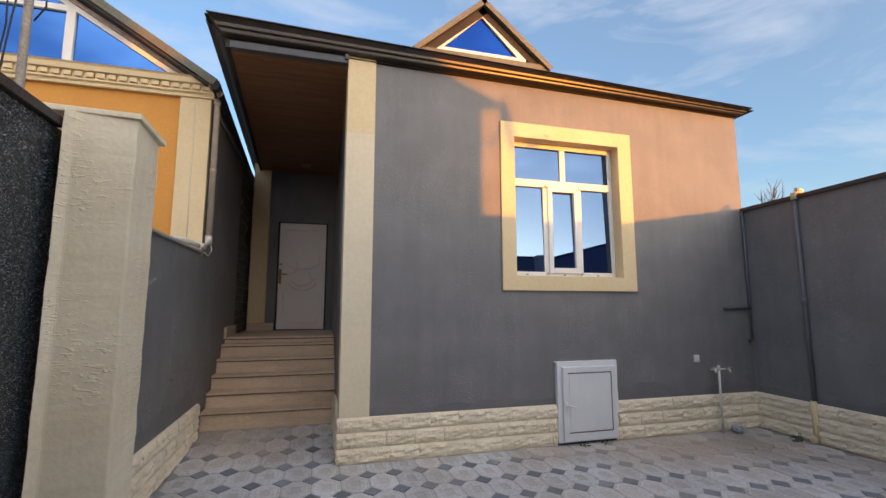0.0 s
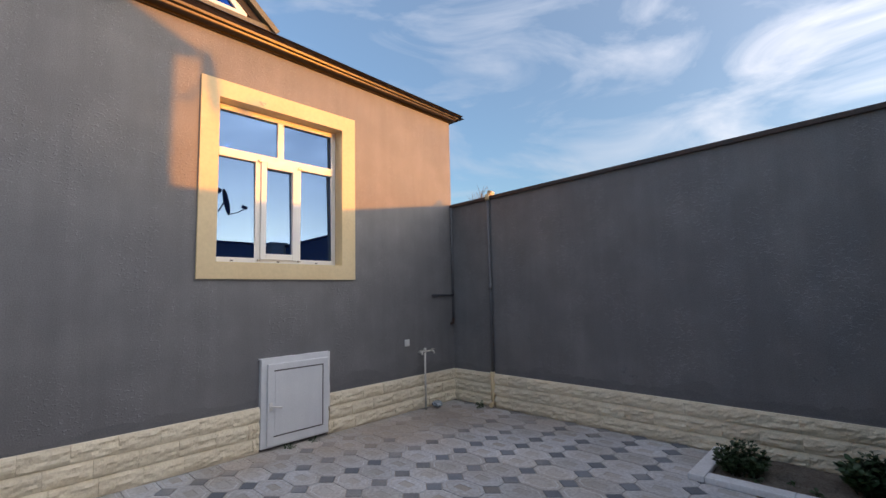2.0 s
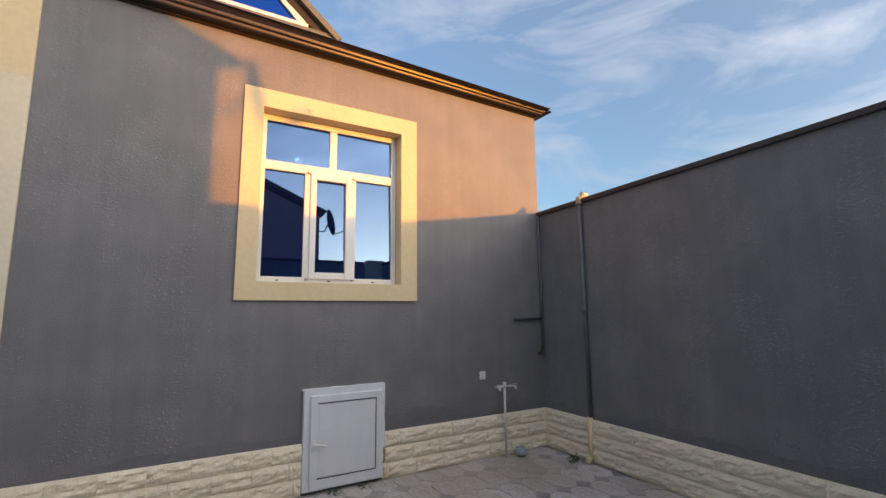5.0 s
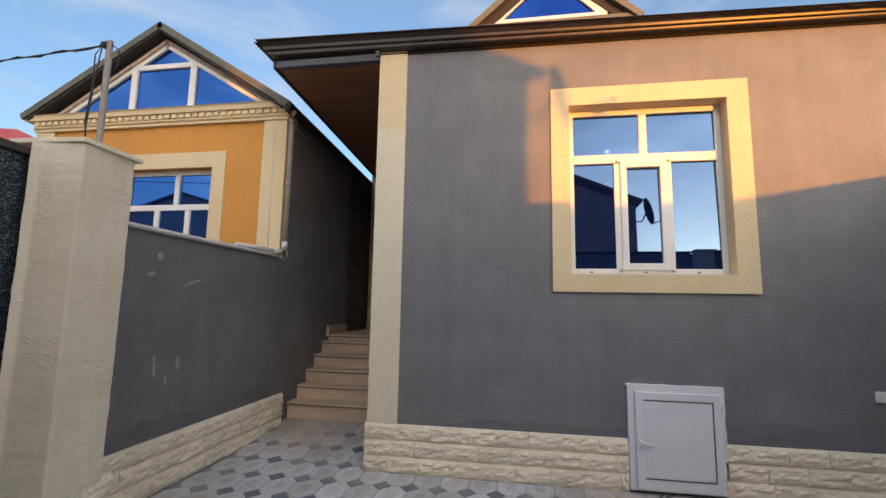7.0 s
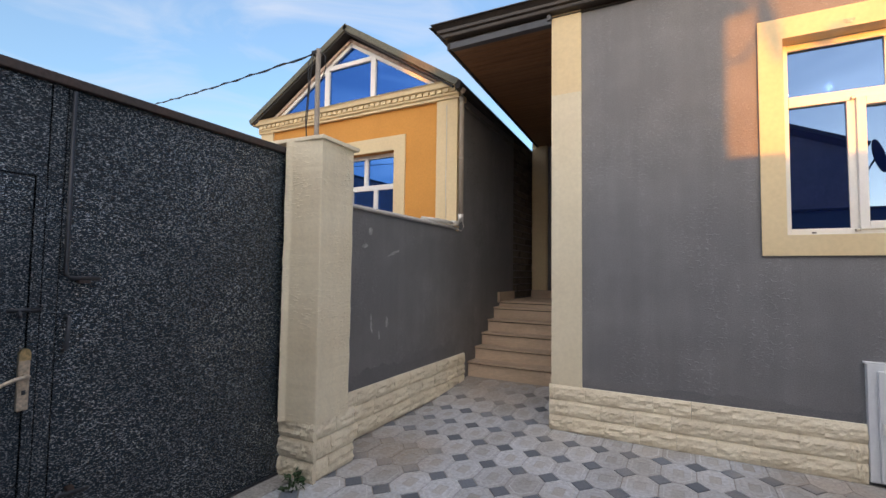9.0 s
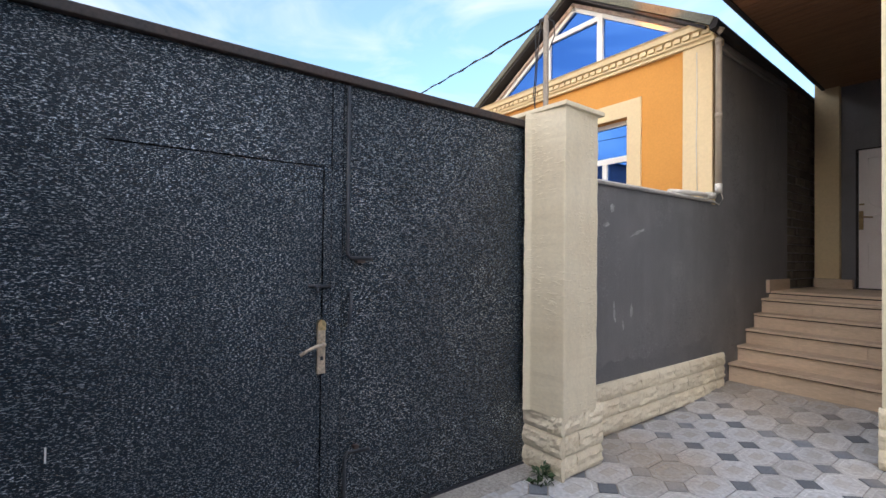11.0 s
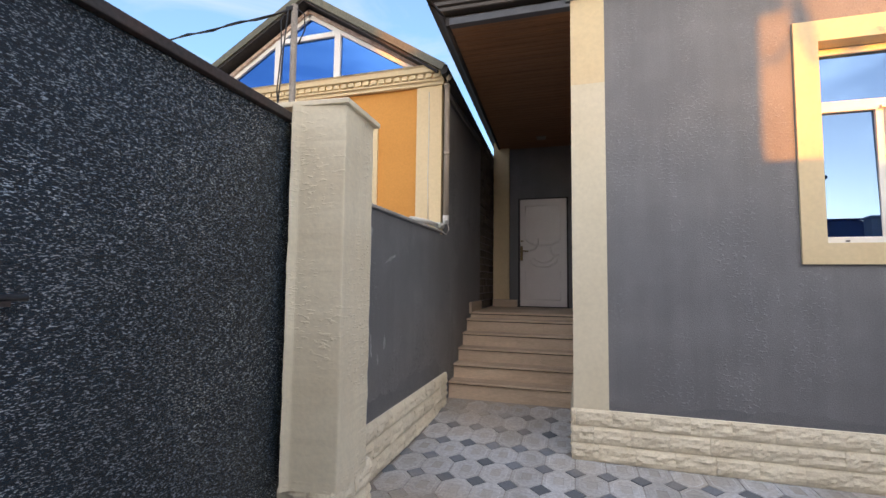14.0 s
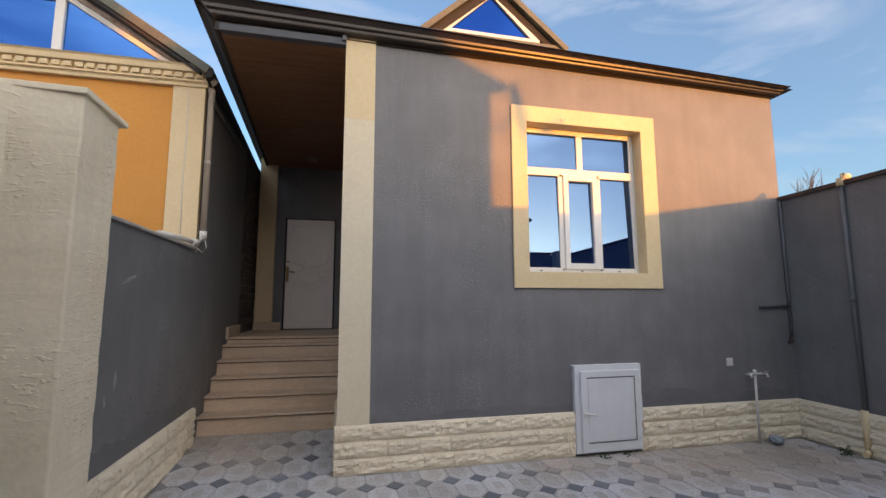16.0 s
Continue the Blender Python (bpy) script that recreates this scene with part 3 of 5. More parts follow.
a, b, c, d, e, f2 = (bm.verts.new(v) for v in ((-1.38, -0.17, E0), (5.46, -0.17, E0 - 0.185), (AX, AY, zr), (AX, 5.6, zr), (-1.38, 9.0, E0), (5.46, 9.0, E0)))
for fc in ((a, c, d, e), (b, f2, d, c), (e, d, f2)):
    bm.faces.new(fc)
part("roof_slope", bm, ROOF, roof)

dormer = structure(new("dormer"), "small triangular dormer with a blue mirrored pane", "dormer")
DY = 0.72
AP, BL, BR = (1.845, 5.72), (0.86, 4.86), (2.86, 4.86)


def slanted(p, q, t, y0, y1):
    """A board between two points of a gable, t thick to its lower side."""
    d = Vector((q[0] - p[0], 0, q[1] - p[1])).normalized()
    n = Vector((d.z, 0, -d.x))
    if n.z > 0:
        n = -n
    return prism(bmesh.new(), [p, q, (q[0] + n.x * t, q[1] + n.z * t), (p[0] + n.x * t, p[1] + n.z * t)], "y", y0, y1)


part("barge_board", slanted(BL, AP, 0.07, DY - 0.10, DY + 2.2), OLIVE, dormer)
part("barge_board", slanted(AP, BR, 0.07, DY - 0.10, DY + 2.2), OLIVE, dormer)
part("gable_lining", slanted((0.95, 4.86), (1.845, 5.64), 0.11, DY - 0.03, DY + 0.5), DARKWOOD, dormer)
part("gable_lining", slanted((1.845, 5.64), (2.77, 4.86), 0.11, DY - 0.03, DY + 0.5), DARKWOOD, dormer)
GA, GL, GR = (1.835, 5.585), (1.16, 4.95), (2.48, 4.95)
part("window_frame", slanted(GL, GA, 0.075, DY - 0.02, DY + 0.05), UPVC, dormer)
part("window_frame", slanted(GA, GR, 0.075, DY - 0.02, DY + 0.05), UPVC, dormer)
part("window_frame", boxed(GL[0], GR[0], DY - 0.022, DY + 0.05, 4.90, 4.965, bev=0.005), UPVC, dormer)
part("pane", prism(bmesh.new(), [(1.24, 4.95), (2.42, 4.95), (1.835, 5.52)], "y", DY + 0.01, DY + 0.018), GLASS3, dormer)
part("apron", boxed(0.9, 2.8, DY - 0.06, DY + 0.3, 4.66, 4.90, bev=0.01), OLIVE, dormer)

# entrance door
door = structure(new("door_1"), "closed white enamelled metal door with embossed curves", "door")
part("door_frame", box(box(boxed(-0.985, -0.958, 4.19, 4.26, 1.085, 3.11), -0.108, -0.082, 4.19, 4.26, 1.085, 3.11), -0.985, -0.082, 4.19, 4.26, 3.094, 3.11), DARKWOOD, door)
leaf = part("door_leaf", boxed(-0.955, -0.11, 4.195, 4.25, 1.10, 3.092, bev=0.006), DOORW, door)


def arc(cx, cz, rx, rz, a0, a1, y, n=18):
    return [(cx + rx * math.cos(radians(a0 + (a1 - a0) * k / n)), y, cz + rz * math.sin(radians(a0 + (a1 - a0) * k / n))) for k in range(n + 1)]


EY = 4.196
for path in (arc(-0.53, 2.02, 0.27, 0.20, 200, 345, EY), arc(-0.53, 2.06, 0.20, 0.16, 205, 340, EY), arc(-0.74, 2.30, 0.12, 0.16, 250, 380, EY),
             arc(-0.30, 2.16, 0.10, 0.13, 170, 300, EY), [(-0.85, EY, 2.35), (-0.85, EY, 2.96), (-0.22, EY, 2.96), (-0.22, EY, 2.35)], arc(-0.53, 2.35, 0.31, 0.13, 180, 360, EY),
             [(-0.85, EY, 1.75), (-0.85, EY, 1.22), (-0.22, EY, 1.22), (-0.22, EY, 1.75)]):
    part("embossing", tube(bmesh.new(), path, 0.012 if len(path) > 5 else 0.006, 8), DOORW, leaf)
part("handle_plate", boxed(-0.948, -0.900, 4.174, 4.196, 1.94, 2.21, bev=0.006), DULLBRASS, leaf, "brass handle plate")
part("lever", tube(bmesh.new(), [(-0.925, 4.18, 2.12), (-0.925, 4.14, 2.12), (-0.90, 4.132, 2.12), (-0.79, 4.132, 2.112)], 0.011, 10), DULLBRASS, leaf, "brass lever")
part("upper_lock", boxed(-0.945, -0.89, 4.186, 4.196, 2.295, 2.318, bev=0.004), DULLBRASS, leaf)
structure(part("door_sill", boxed(-1.0, -0.07, 4.12, 4.20, 1.075, 1.10, bev=0.004), DARKWOOD), "dark sill under the entrance door", "sill")

# steps
stairs = structure(new("stairs"), "beige travertine steps up to the porch", "stairs")
SX0, SX1 = -1.495, 0.035
nz = [0.30, 0.475, 0.65, 0.825, 1.0, 1.085]
ny = [1.25, 1.49, 1.73, 1.97, 2.21, 2.45]
for k, (z, y) in enumerate(zip(nz, ny)):
    z0 = 0.0 if k == 0 else nz[k - 1] - 0.03
    yb = ny[k + 1] + 0.05 if k < 5 else 4.21
    xs = [SX0, SX0 + 0.75, SX1] if k % 2 else [SX0, SX0 + 0.52, SX0 + 1.1, SX1]
    for x0, x1 in zip(xs, xs[1:]):
        part("riser", boxed(x0 + 0.001, x1 - 0.001, y + 0.026, y + 0.048, z0, z - 0.041), TRAV, stairs)
        part("tread", boxed(x0 + 0.001, x1 - 0.001, y, yb, z - 0.026, z, bev=0.004), TRAV, stairs)
    # dark core shows through the gap, standing in for the nosing shadow
    if k < 5:
        part("core", boxed(SX0 + 0.01, SX1 - 0.01, y + 0.049, yb + 0.2, z0, z - 0.028), DARKWOOD, stairs)
part("core", boxed(SX0 + 0.01, SX1 - 0.01, 2.49, 4.2, 0.9, 1.057), DARKWOOD, stairs)
part("skirting", boxed(-1.50, -1.462, 2.40, 3.15, 1.06, 1.23, bev=0.004), TRAV, stairs)
ramp = prism(bmesh.new(), [(0.0, -0.05), (1.3, -0.05), (1.3, 0.092), (0.0, -0.008)], "x", XL, 0.06)
structure(part("passage_floor", ramp, GROUT), "gently rising paved passage in front of the steps", "paving")

# meter hatch
hatch = thing("wall_hatch", "white plastic hatch door with a small handle set in the plinth", "hatch")
HX0, HX1, HZ1 = 2.395, 3.158, 0.905
part("outer_frame", boxed(HX0, HX1, -0.05, 0.02, 0.03, HZ1, bev=0.005), HATCHW, hatch)
for r in ((HX0 - 0.012, HX1 + 0.014, HZ1 - 0.012, HZ1 + 0.003), (HX1 - 0.004, HX1 + 0.016, 0.30, HZ1 - 0.012)):
    bead = boxed(r[0], r[1], -0.047, 0.0, r[2], r[3])
    bmesh.ops.subdivide_edges(bead, edges=bead.edges[:], cuts=9, use_grid_fill=True)
    for v in bead.verts:
        k = noise.noise_vector(v.co * 38)
        v.co += Vector((0.006 * k.x, 0.005 * k.y - 0.003, 0.006 * k.z))
    part("foam_bead", bead, HATCHW, hatch, "ragged white foam and mortar bead")
hd = part("hatch_door", boxed(HX0 + 0.055, HX1 - 0.02, -0.080, -0.052, 0.045, HZ1 - 0.055, bev=0.008), HATCHW, hatch)
for r in ((HX1 - 0.095, HX1 - 0.085, 0.149, HZ1 - 0.131), (HX0 + 0.12, HX1 - 0.085, HZ1 - 0.13, HZ1 - 0.118), (HX0 + 0.12, HX1 - 0.085, 0.135, 0.145)):
    part("seal", boxed(r[0], r[1], -0.084, -0.0805, r[2], r[3]), PIPEG, hd, "thin grey rubber seal")
part("panel", boxed(HX0 + 0.132, HX1 - 0.097, -0.0835, -0.0805, 0.157, HZ1 - 0.132), HATCHW, hd)
part("handle", tube(bmesh.new(), [(HX0 + 0.085, -0.08, 0.44), (HX0 + 0.085, -0.115, 0.44), (HX0 + 0.11, -0.122, 0.435), (HX0 + 0.19, -0.122, 0.415)], 0.009, 10), UPVC, hd)
part("handle_rose", boxed(HX0 + 0.068, HX0 + 0.102, -0.092, -0.0805, 0.395, 0.475, bev=0.004), UPVC, hd)
for z in (0.17, 0.72):
    part("hinge", tube(bmesh.new(), [(HX1 - 0.015, -0.062, z), (HX1 - 0.015, -0.062, z + 0.09)], 0.011, 10), UPVC, hatch)

# switch, taps and pipes on the front wall
sw = thing("wall_switch", "small white plastic switch plate on the grey wall", "switch")
part("plate", boxed(4.325, 4.405, -0.014, 0.0, 0.838, 0.925, bev=0.004), SWITCH, sw)
part("rocker", boxed(4.345, 4.385, -0.020, -0.0145, 0.85, 0.912, bev=0.003), SWITCH, sw)
tap = thing("standpipe_tap", "white plastic standpipe with two small taps at its top", "tap")
part("pipe", tube(bmesh.new(), [(4.60, -0.10, 0.0), (4.598, -0.10, 0.4), (4.60, -0.10, 0.785)], 0.0135, 12), PIPEW, tap)
part("crosspiece", tube(bmesh.new(), [(4.48, -0.10, 0.755), (4.72, -0.10, 0.755)], 0.011, 10), PIPEW, tap)
part("tee", tube(bmesh.new(), [(4.60, -0.10, 0.735), (4.60, -0.10, 0.80)], 0.019, 12), PIPEW, tap)
for x in (4.49, 4.71):
    v = part("valve", tube(bmesh.new(), [(x, -0.10, 0.755), (x, -0.15, 0.755), (x, -0.165, 0.725)], 0.013, 10), PIPEW, tap)
    part("lever", boxed(x - 0.03, x + 0.03, -0.155, -0.13, 0.775, 0.785, bev=0.003), STEEL, v)
pipe = thing("corner_pipe", "grey painted pipe running down the wall corner", "pipe")
part("pipe_run", tube(bmesh.new(), [(5.268, -0.02, 1.15), (5.268, -0.02, 2.80)], 0.016, 10), PIPES, pipe)
part("branch", tube(bmesh.new(), [(5.255, -0.03, 1.503), (4.83, -0.03, 1.495)], 0.015, 10), BAR, pipe)
part("stop_valve", tube(bmesh.new(), [(5.255, -0.03, 1.15), (5.23, -0.045, 1.09), (5.17, -0.06, 1.085)], 0.017, 10), RUST, pipe, "rusty stop valve")
pipe = thing("drain_pipe", "grey painted drain pipe with a pale capped top", "pipe")
PX, PY = 5.262, -0.722
part("pipe_run", tube(bmesh.new(), [(PX, PY, 0.42), (PX, PY, 2.80)], 0.023, 12), PIPES, pipe)
part("pipe_foot", tube(bmesh.new(), [(PX - 0.01, PY, 0.46), (PX - 0.01, PY, 0.09), (PX - 0.03, PY - 0.01, 0.05), (PX - 0.10, PY - 0.03, 0.04)], 0.031, 12), CREAM, pipe, "cream painted foot with an elbow")
part("cap", tube(bmesh.new(), [(PX, PY, 2.80), (PX, PY, 2.87), (PX + 0.05, PY, 2.915), (PX + 0.12, PY, 2.91)], 0.036, 12), CREAM, pipe, "pale elbow over the wall")
part("collar", tube(bmesh.new(), [(PX, PY, 1.55), (PX, PY, 1.63)], 0.027, 12), PIPES, pipe)
btl = bmesh.new()
bmesh.ops.create_icosphere(btl, subdivisions=4, radius=0.07, matrix=Matrix.Translation((4.76, -0.15, 0.055)))
for v in btl.verts:
    v.co += 0.045 * noise.noise_vector(v.co * 11) + 0.02 * noise.noise_vector(v.co * 31)
    v.co.z = max(0.001, 0.045 + (v.co.z - 0.055) * 0.6)
tagged(part("plastic_bag", btl, BOTTLE), "crumpled pale blue plastic bag by the standpipe", "bag")

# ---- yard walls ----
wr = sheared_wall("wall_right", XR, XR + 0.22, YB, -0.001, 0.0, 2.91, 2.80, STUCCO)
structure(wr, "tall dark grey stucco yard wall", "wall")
cp = sheared_wall("coping", XR - 0.035, XR + 0.26, -4.91, -0.002, 2.0, 2.95, 2.84, RUST)
for v in cp.data.vertices:
    if v.co.z < 2.5:
        v.co.z = 2.905 if v.co.y < -2 else 2.795
structure(cp, "thin dark metal coping on the yard wall", "coping")
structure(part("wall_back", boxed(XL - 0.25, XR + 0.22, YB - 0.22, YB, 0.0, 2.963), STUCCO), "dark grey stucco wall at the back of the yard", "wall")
structure(part("coping", boxed(XL - 0.25, 4.93, YB - 0.25, YB + 0.035, 2.965, 3.01, bev=0.006), RUST), "thin dark metal coping on the back wall", "coping")
corner = structure(new("pillar"), "cream painted masonry pillar in the yard corner", "pillar")
part("shaft", boxed(4.965, XR + 0.02, YB + 0.0, -4.968, PL, 2.972, bev=0.012), PALE, corner)
part("edge_strip", boxed(XR - 0.022, XR + 0.004, -4.967, -4.931, PL, 2.93, bev=0.006), CREAM, corner, "yellow cream paint edge")
part("cap", boxed(4.93, XR + 0.05, YB - 0.03, -4.925, 2.972, 3.012, bev=0.01), PALE, corner)
# unseen wall added past the corner as a shade caster for the front wall
caster = structure(part("wall_neighbour", boxed(XR + 0.22, 16, YB - 0.22, YB, 0.0, 2.95), STUCCO2), "unseen added stucco wall beyond the yard, meant as a shade caster", "wall")

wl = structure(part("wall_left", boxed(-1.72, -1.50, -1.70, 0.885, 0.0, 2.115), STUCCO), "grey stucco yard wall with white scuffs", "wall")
structure(part("coping", prism(bmesh.new(), [(-1.74, 2.117), (-1.47, 2.117), (-1.465, 2.135), (-1.56, 2.175), (-1.74, 2.175)], "y", -1.68, 0.86), COPING), "grey sloping mortar coping on the yard wall", "coping")
mark_m = mat("white_scuff", (0.42, 0.42, 0.42), (0.24, 0.24, 0.24), 0.9, s1=25, s2=60, bump=0.2)
for (y, z, ry, rz, tilt) in ((-1.02, 1.93, 0.045, 0.05, 0.3), (-1.10, 1.78, 0.06, 0.028, 0.2), (-0.62, 1.73, 0.13, 0.018, 0.35), (-0.98, 1.02, 0.018, 0.13, 0.1), (-0.72, 1.02, 0.03, 0.07, 0.0), (-0.85, 0.90, 0.02, 0.06, 0.1)):
    bm = bmesh.new()
    ring = []
    for k in range(22):
        a = 2 * math.pi * k / 22
        r = 0.6 + 0.8 * abs(noise.noise(Vector((y * 9 + math.cos(a) * 1.7, z * 9 + math.sin(a) * 1.7, 3.1))))
        u, v2 = ry * r * math.cos(a), rz * r * math.sin(a)
        ring.append(bm.verts.new((-1.4985, y + u * math.cos(tilt) - v2 * math.sin(tilt), z + u * math.sin(tilt) + v2 * math.cos(tilt))))
    bm.faces.new(ring)
    part("scuff_mark", bm, mark_m, wl, "white scuffed plaster patch")
faint_m = mat("faint_white_scuff", (0.20, 0.205, 0.215), (0.16, 0.163, 0.172), 0.9, s1=25, s2=60, bump=0.2)
for (y, z, ry, rz, tilt) in ((-4.22, 0.82, 0.05, 0.09, 0.4), (-4.10, 0.72, 0.03, 0.05, 0.1), (-3.80, 1.02, 0.02, 0.05, 0.3), (-2.49, 0.65, 0.03, 0.08, 0.5), (-2.58, 0.60, 0.10, 0.025, 0.2), (-1.30, 0.95, 0.04, 0.06, 0.2), (-0.45, 1.05, 0.05, 0.10, 0.1)):
    bm = bmesh.new()
    ring = []
    for k in range(22):
        a = 2 * math.pi * k / 22
        r = 0.45 + 1.0 * abs(noise.noise(Vector((y * 9 + math.cos(a) * 2.1, z * 9 + math.sin(a) * 2.1, 5.3))))
        u, v2 = ry * r * math.cos(a), rz * r * math.sin(a)
        ring.append(bm.verts.new((XR - 0.0015, y + u * math.cos(tilt) - v2 * math.sin(tilt), z + u * math.sin(tilt) + v2 * math.cos(tilt))))
    bm.faces.new(ring[::-1])
    part("scuff_mark", bm, faint_m, wr, "faint pale scuff on the stucco")
damp_m = mat("damp_stucco", (0.156, 0.155, 0.163), (0.182, 0.180, 0.187), 0.6, s1=5, s2=110, bump=0.5, dist=0.005, grain=0.2)
damp2_m = mat("wet_stucco", (0.138, 0.139, 0.149), (0.160, 0.160, 0.169), 0.55, s1=5, s2=110, bump=0.5, dist=0.005, grain=0.2)


def tide_mark(wall, p0, p1, low, high, seed):
    """An uneven damp band that has crept up the stucco from the plinth, with a wetter core."""
    p0, p1 = Vector((*p0, 0)), Vector((*p1, 0))
    d = (p1 - p0).normalized()
    side = Vector((d.y, -d.x, 0))
    n = max(8, int((p1 - p0).length / 0.025))
    for k, (m, share) in enumerate(((damp_m, 1.0), (damp2_m, 0.55))):
        bm = bmesh.new()
        prev = None
        for i in range(n + 1):
            q = p0.lerp(p1, i / n)
            s_ = (p1 - p0).length * i / n
            u = 0.5 + 0.9 * noise.noise(Vector((s_ * 1.7, seed, k))) + 0.35 * noise.noise(Vector((s_ * 7, seed, k + 5))) + 0.16 * noise.noise(Vector((s_ * 24, seed, k + 9)))
            h = share * (low + (high - low) * max(0.0, min(1.2, u)))
            q = q + side * (0.0012 + 0.001 * k)
            c = bm.verts.new((q.x, q.y, PL - 0.01)), bm.verts.new((q.x, q.y, PL + h))
            if prev:
                bm.faces.new((prev[0], c[0], c[1], prev[1]))
            prev = c
        part("damp_stain", bm, m, wall, "dark damp stain with an uneven edge")


tide_mark(wl, (-1.50, -1.66), (-1.50, 0.86), 0.03, 0.30, 1.3)
tide_mark(wall_front, (0.32, 0.0), (HX0 - 0.02, 0.0), 0.02, 0.14, 4.1)
tide_mark(wall_front, (HX1 + 0.02, 0.0), (5.25, 0.0), 0.02, 0.20, 7.7)
tide_mark(wr, (XR, -0.03), (XR, -4.93), 0.02, 0.17, 9.2)
stain_m = mat("grey_smudge", (0.50, 0.44, 0.32), (0.60, 0.52, 0.36), 0.8, s1=18, s2=60, bump=0.1)
bm = bmesh.new()
bm.faces.new([bm.verts.new((2.37 + 0.035 * (1 + 0.3 * math.sin(3 * a)) * math.cos(a), -0.0255, 3.56 + 0.028 * (1 + 0.25 * math.cos(2 * a)) * math.sin(a))) for a in (2 * math.pi * k / 20 for k in range(20))])
structure(part("trim_smudge", bm, stain_m), "small grey smudge on the cream window band", "stain")
wp = thing("wall_top_pipe", "white plastic drain pipe lying along the wall coping", "pipe")
part("pipe_run", tube(bmesh.new(), [(-1.60, 0.12, 2.19), (-1.55, 0.35, 2.195), (-1.515, 0.55, 2.195), (-1.50, 0.80, 2.19)], 0.026, 10), PIPEW, wp)
part("elbow", tube(bmesh.new(), [(-1.50, 0.72, 2.19), (-1.47, 0.83, 2.195), (-1.43, 0.845, 2.23), (-1.43, 0.845, 2.32)], 0.038, 10), PIPEW, wp)
part("downpipe", tube(bmesh.new(), [(-1.43, 0.845, 2.30), (-1.43, 0.845, 3.90), (-1.435, 0.84, 3.93), (-1.42, 0.83, 3.99), (-1.39, 0.82, 4.03)], 0.033, 12), PIPEB, wp, "weathered beige downpipe")
for z in (3.05, 3.86):
    part("collar", tube(bmesh.new(), [(-1.43, 0.845, z), (-1.43, 0.845, z + 0.05)], 0.037, 12), PIPEB, wp)
part("loose_cord", tube(bmesh.new(), [(-1.46, 0.80, 2.13), (-1.43, 0.86, 2.09), (-1.40, 0.88, 2.16), (-1.42, 0.86, 2.25)], 0.006, 6), PIPEW, wp)

gp = structure(new("gate_pillar"), "pale cream plastered gate pillar with a capped top", "pillar")
def uneven(bm, cuts, amp):
    """Hand-plastered edges: the long upright edges waver a little."""
    bmesh.ops.subdivide_edges(bm, edges=[e for e in bm.edges if abs(e.verts[0].co.z - e.verts[1].co.z) > 1], cuts=cuts)
    for v in bm.verts:
        k = noise.noise_vector(Vector((v.co.x * 2, v.co.y * 2, v.co.z * 9))) + 0.6 * noise.noise_vector(Vector((v.co.x * 3, v.co.y * 3, v.co.z * 27)))
        v.co.x, v.co.y = v.co.x + amp * k.x, v.co.y + amp * k.y
    return bm


PILLAR = [(-1.158, -2.070), (-1.178, -1.682), (-1.62, -1.665), (-1.62, -1.94), (-1.466, -1.94), (-1.458, -2.146), (-1.424, -2.104)]
shaft = prism(bmesh.new(), PILLAR, "z", PL - 0.02, 2.515)
bmesh.ops.bevel(shaft, geom=[e for e in shaft.edges if abs(e.verts[0].co.z - e.verts[1].co.z) > 1], offset=0.010, segments=2, affect="EDGES", profile=0.6)
part("shaft", uneven(shaft, 60, 0.0035), PALE, gp)
capb = prism(bmesh.new(), [(-1.140, -2.088), (-1.150, -1.645), (-1.66, -1.63), (-1.66, -2.125)], "z", 2.514, 2.545)
bmesh.ops.bevel(capb, geom=capb.edges[:], offset=0.006, segments=2, affect="EDGES", profile=0.6)
part("cap", capb, PALE, gp)

# gate of hammered steel sheet
gate = structure(new("gate"), "dark anthracite steel yard gate with a wicket door", "gate")
GX = XL
part("leaf", boxed(GX - 0.03, GX, -3.49, -1.955, 0.03, 2.425, bev=0.004), GATE, gate, "wide leaf of hammered anthracite sheet")
part("upper_panel", boxed(GX - 0.03, GX, -5.14, -3.560, 1.961, 2.425, bev=0.003), GATE, gate)
part("side_panel", boxed(GX - 0.03, GX, -5.14, -4.5306, 0.03, 1.9605), GATE, gate)
wd = part("wicket_door", boxed(GX - 0.03, GX - 0.0015, -4.530, -3.605, 0.06, 1.955, bev=0.0005), GATE, gate, "closed wicket door of hammered anthracite sheet")
part("post", boxed(GX - 0.03, GX + 0.012, -3.602, -3.562, 0.03, 1.958, bev=0.003), GATE, gate)
part("post", boxed(GX - 0.03, GX + 0.006, -3.557, -3.496, 0.03, 2.425, bev=0.003), GATE, gate)
part("top_rail", boxed(GX - 0.05, GX + 0.03, -5.14, -2.09, 2.427, 2.475, bev=0.006), RUST, gate, "rusty brown top rail")
part("bottom_rail", boxed(GX - 0.03, GX + 0.008, -5.14, -2.055, 0.0, 0.028), BAR, gate)
part("lock_plate", boxed(GX - 0.003, GX + 0.016, -3.628, -3.584, 0.872, 1.135, bev=0.007), PALEBRASS, wd, "pale brass lock plate")
part("lock_cap", prism(bmesh.new(), [(-3.627, 1.10), (-3.585, 1.10), (-3.585, 1.135), (-3.593, 1.15), (-3.606, 1.155), (-3.619, 1.15), (-3.627, 1.135)], "x", GX - 0.002, GX + 0.0185), BRASS, wd, "brassy rounded lock cover")
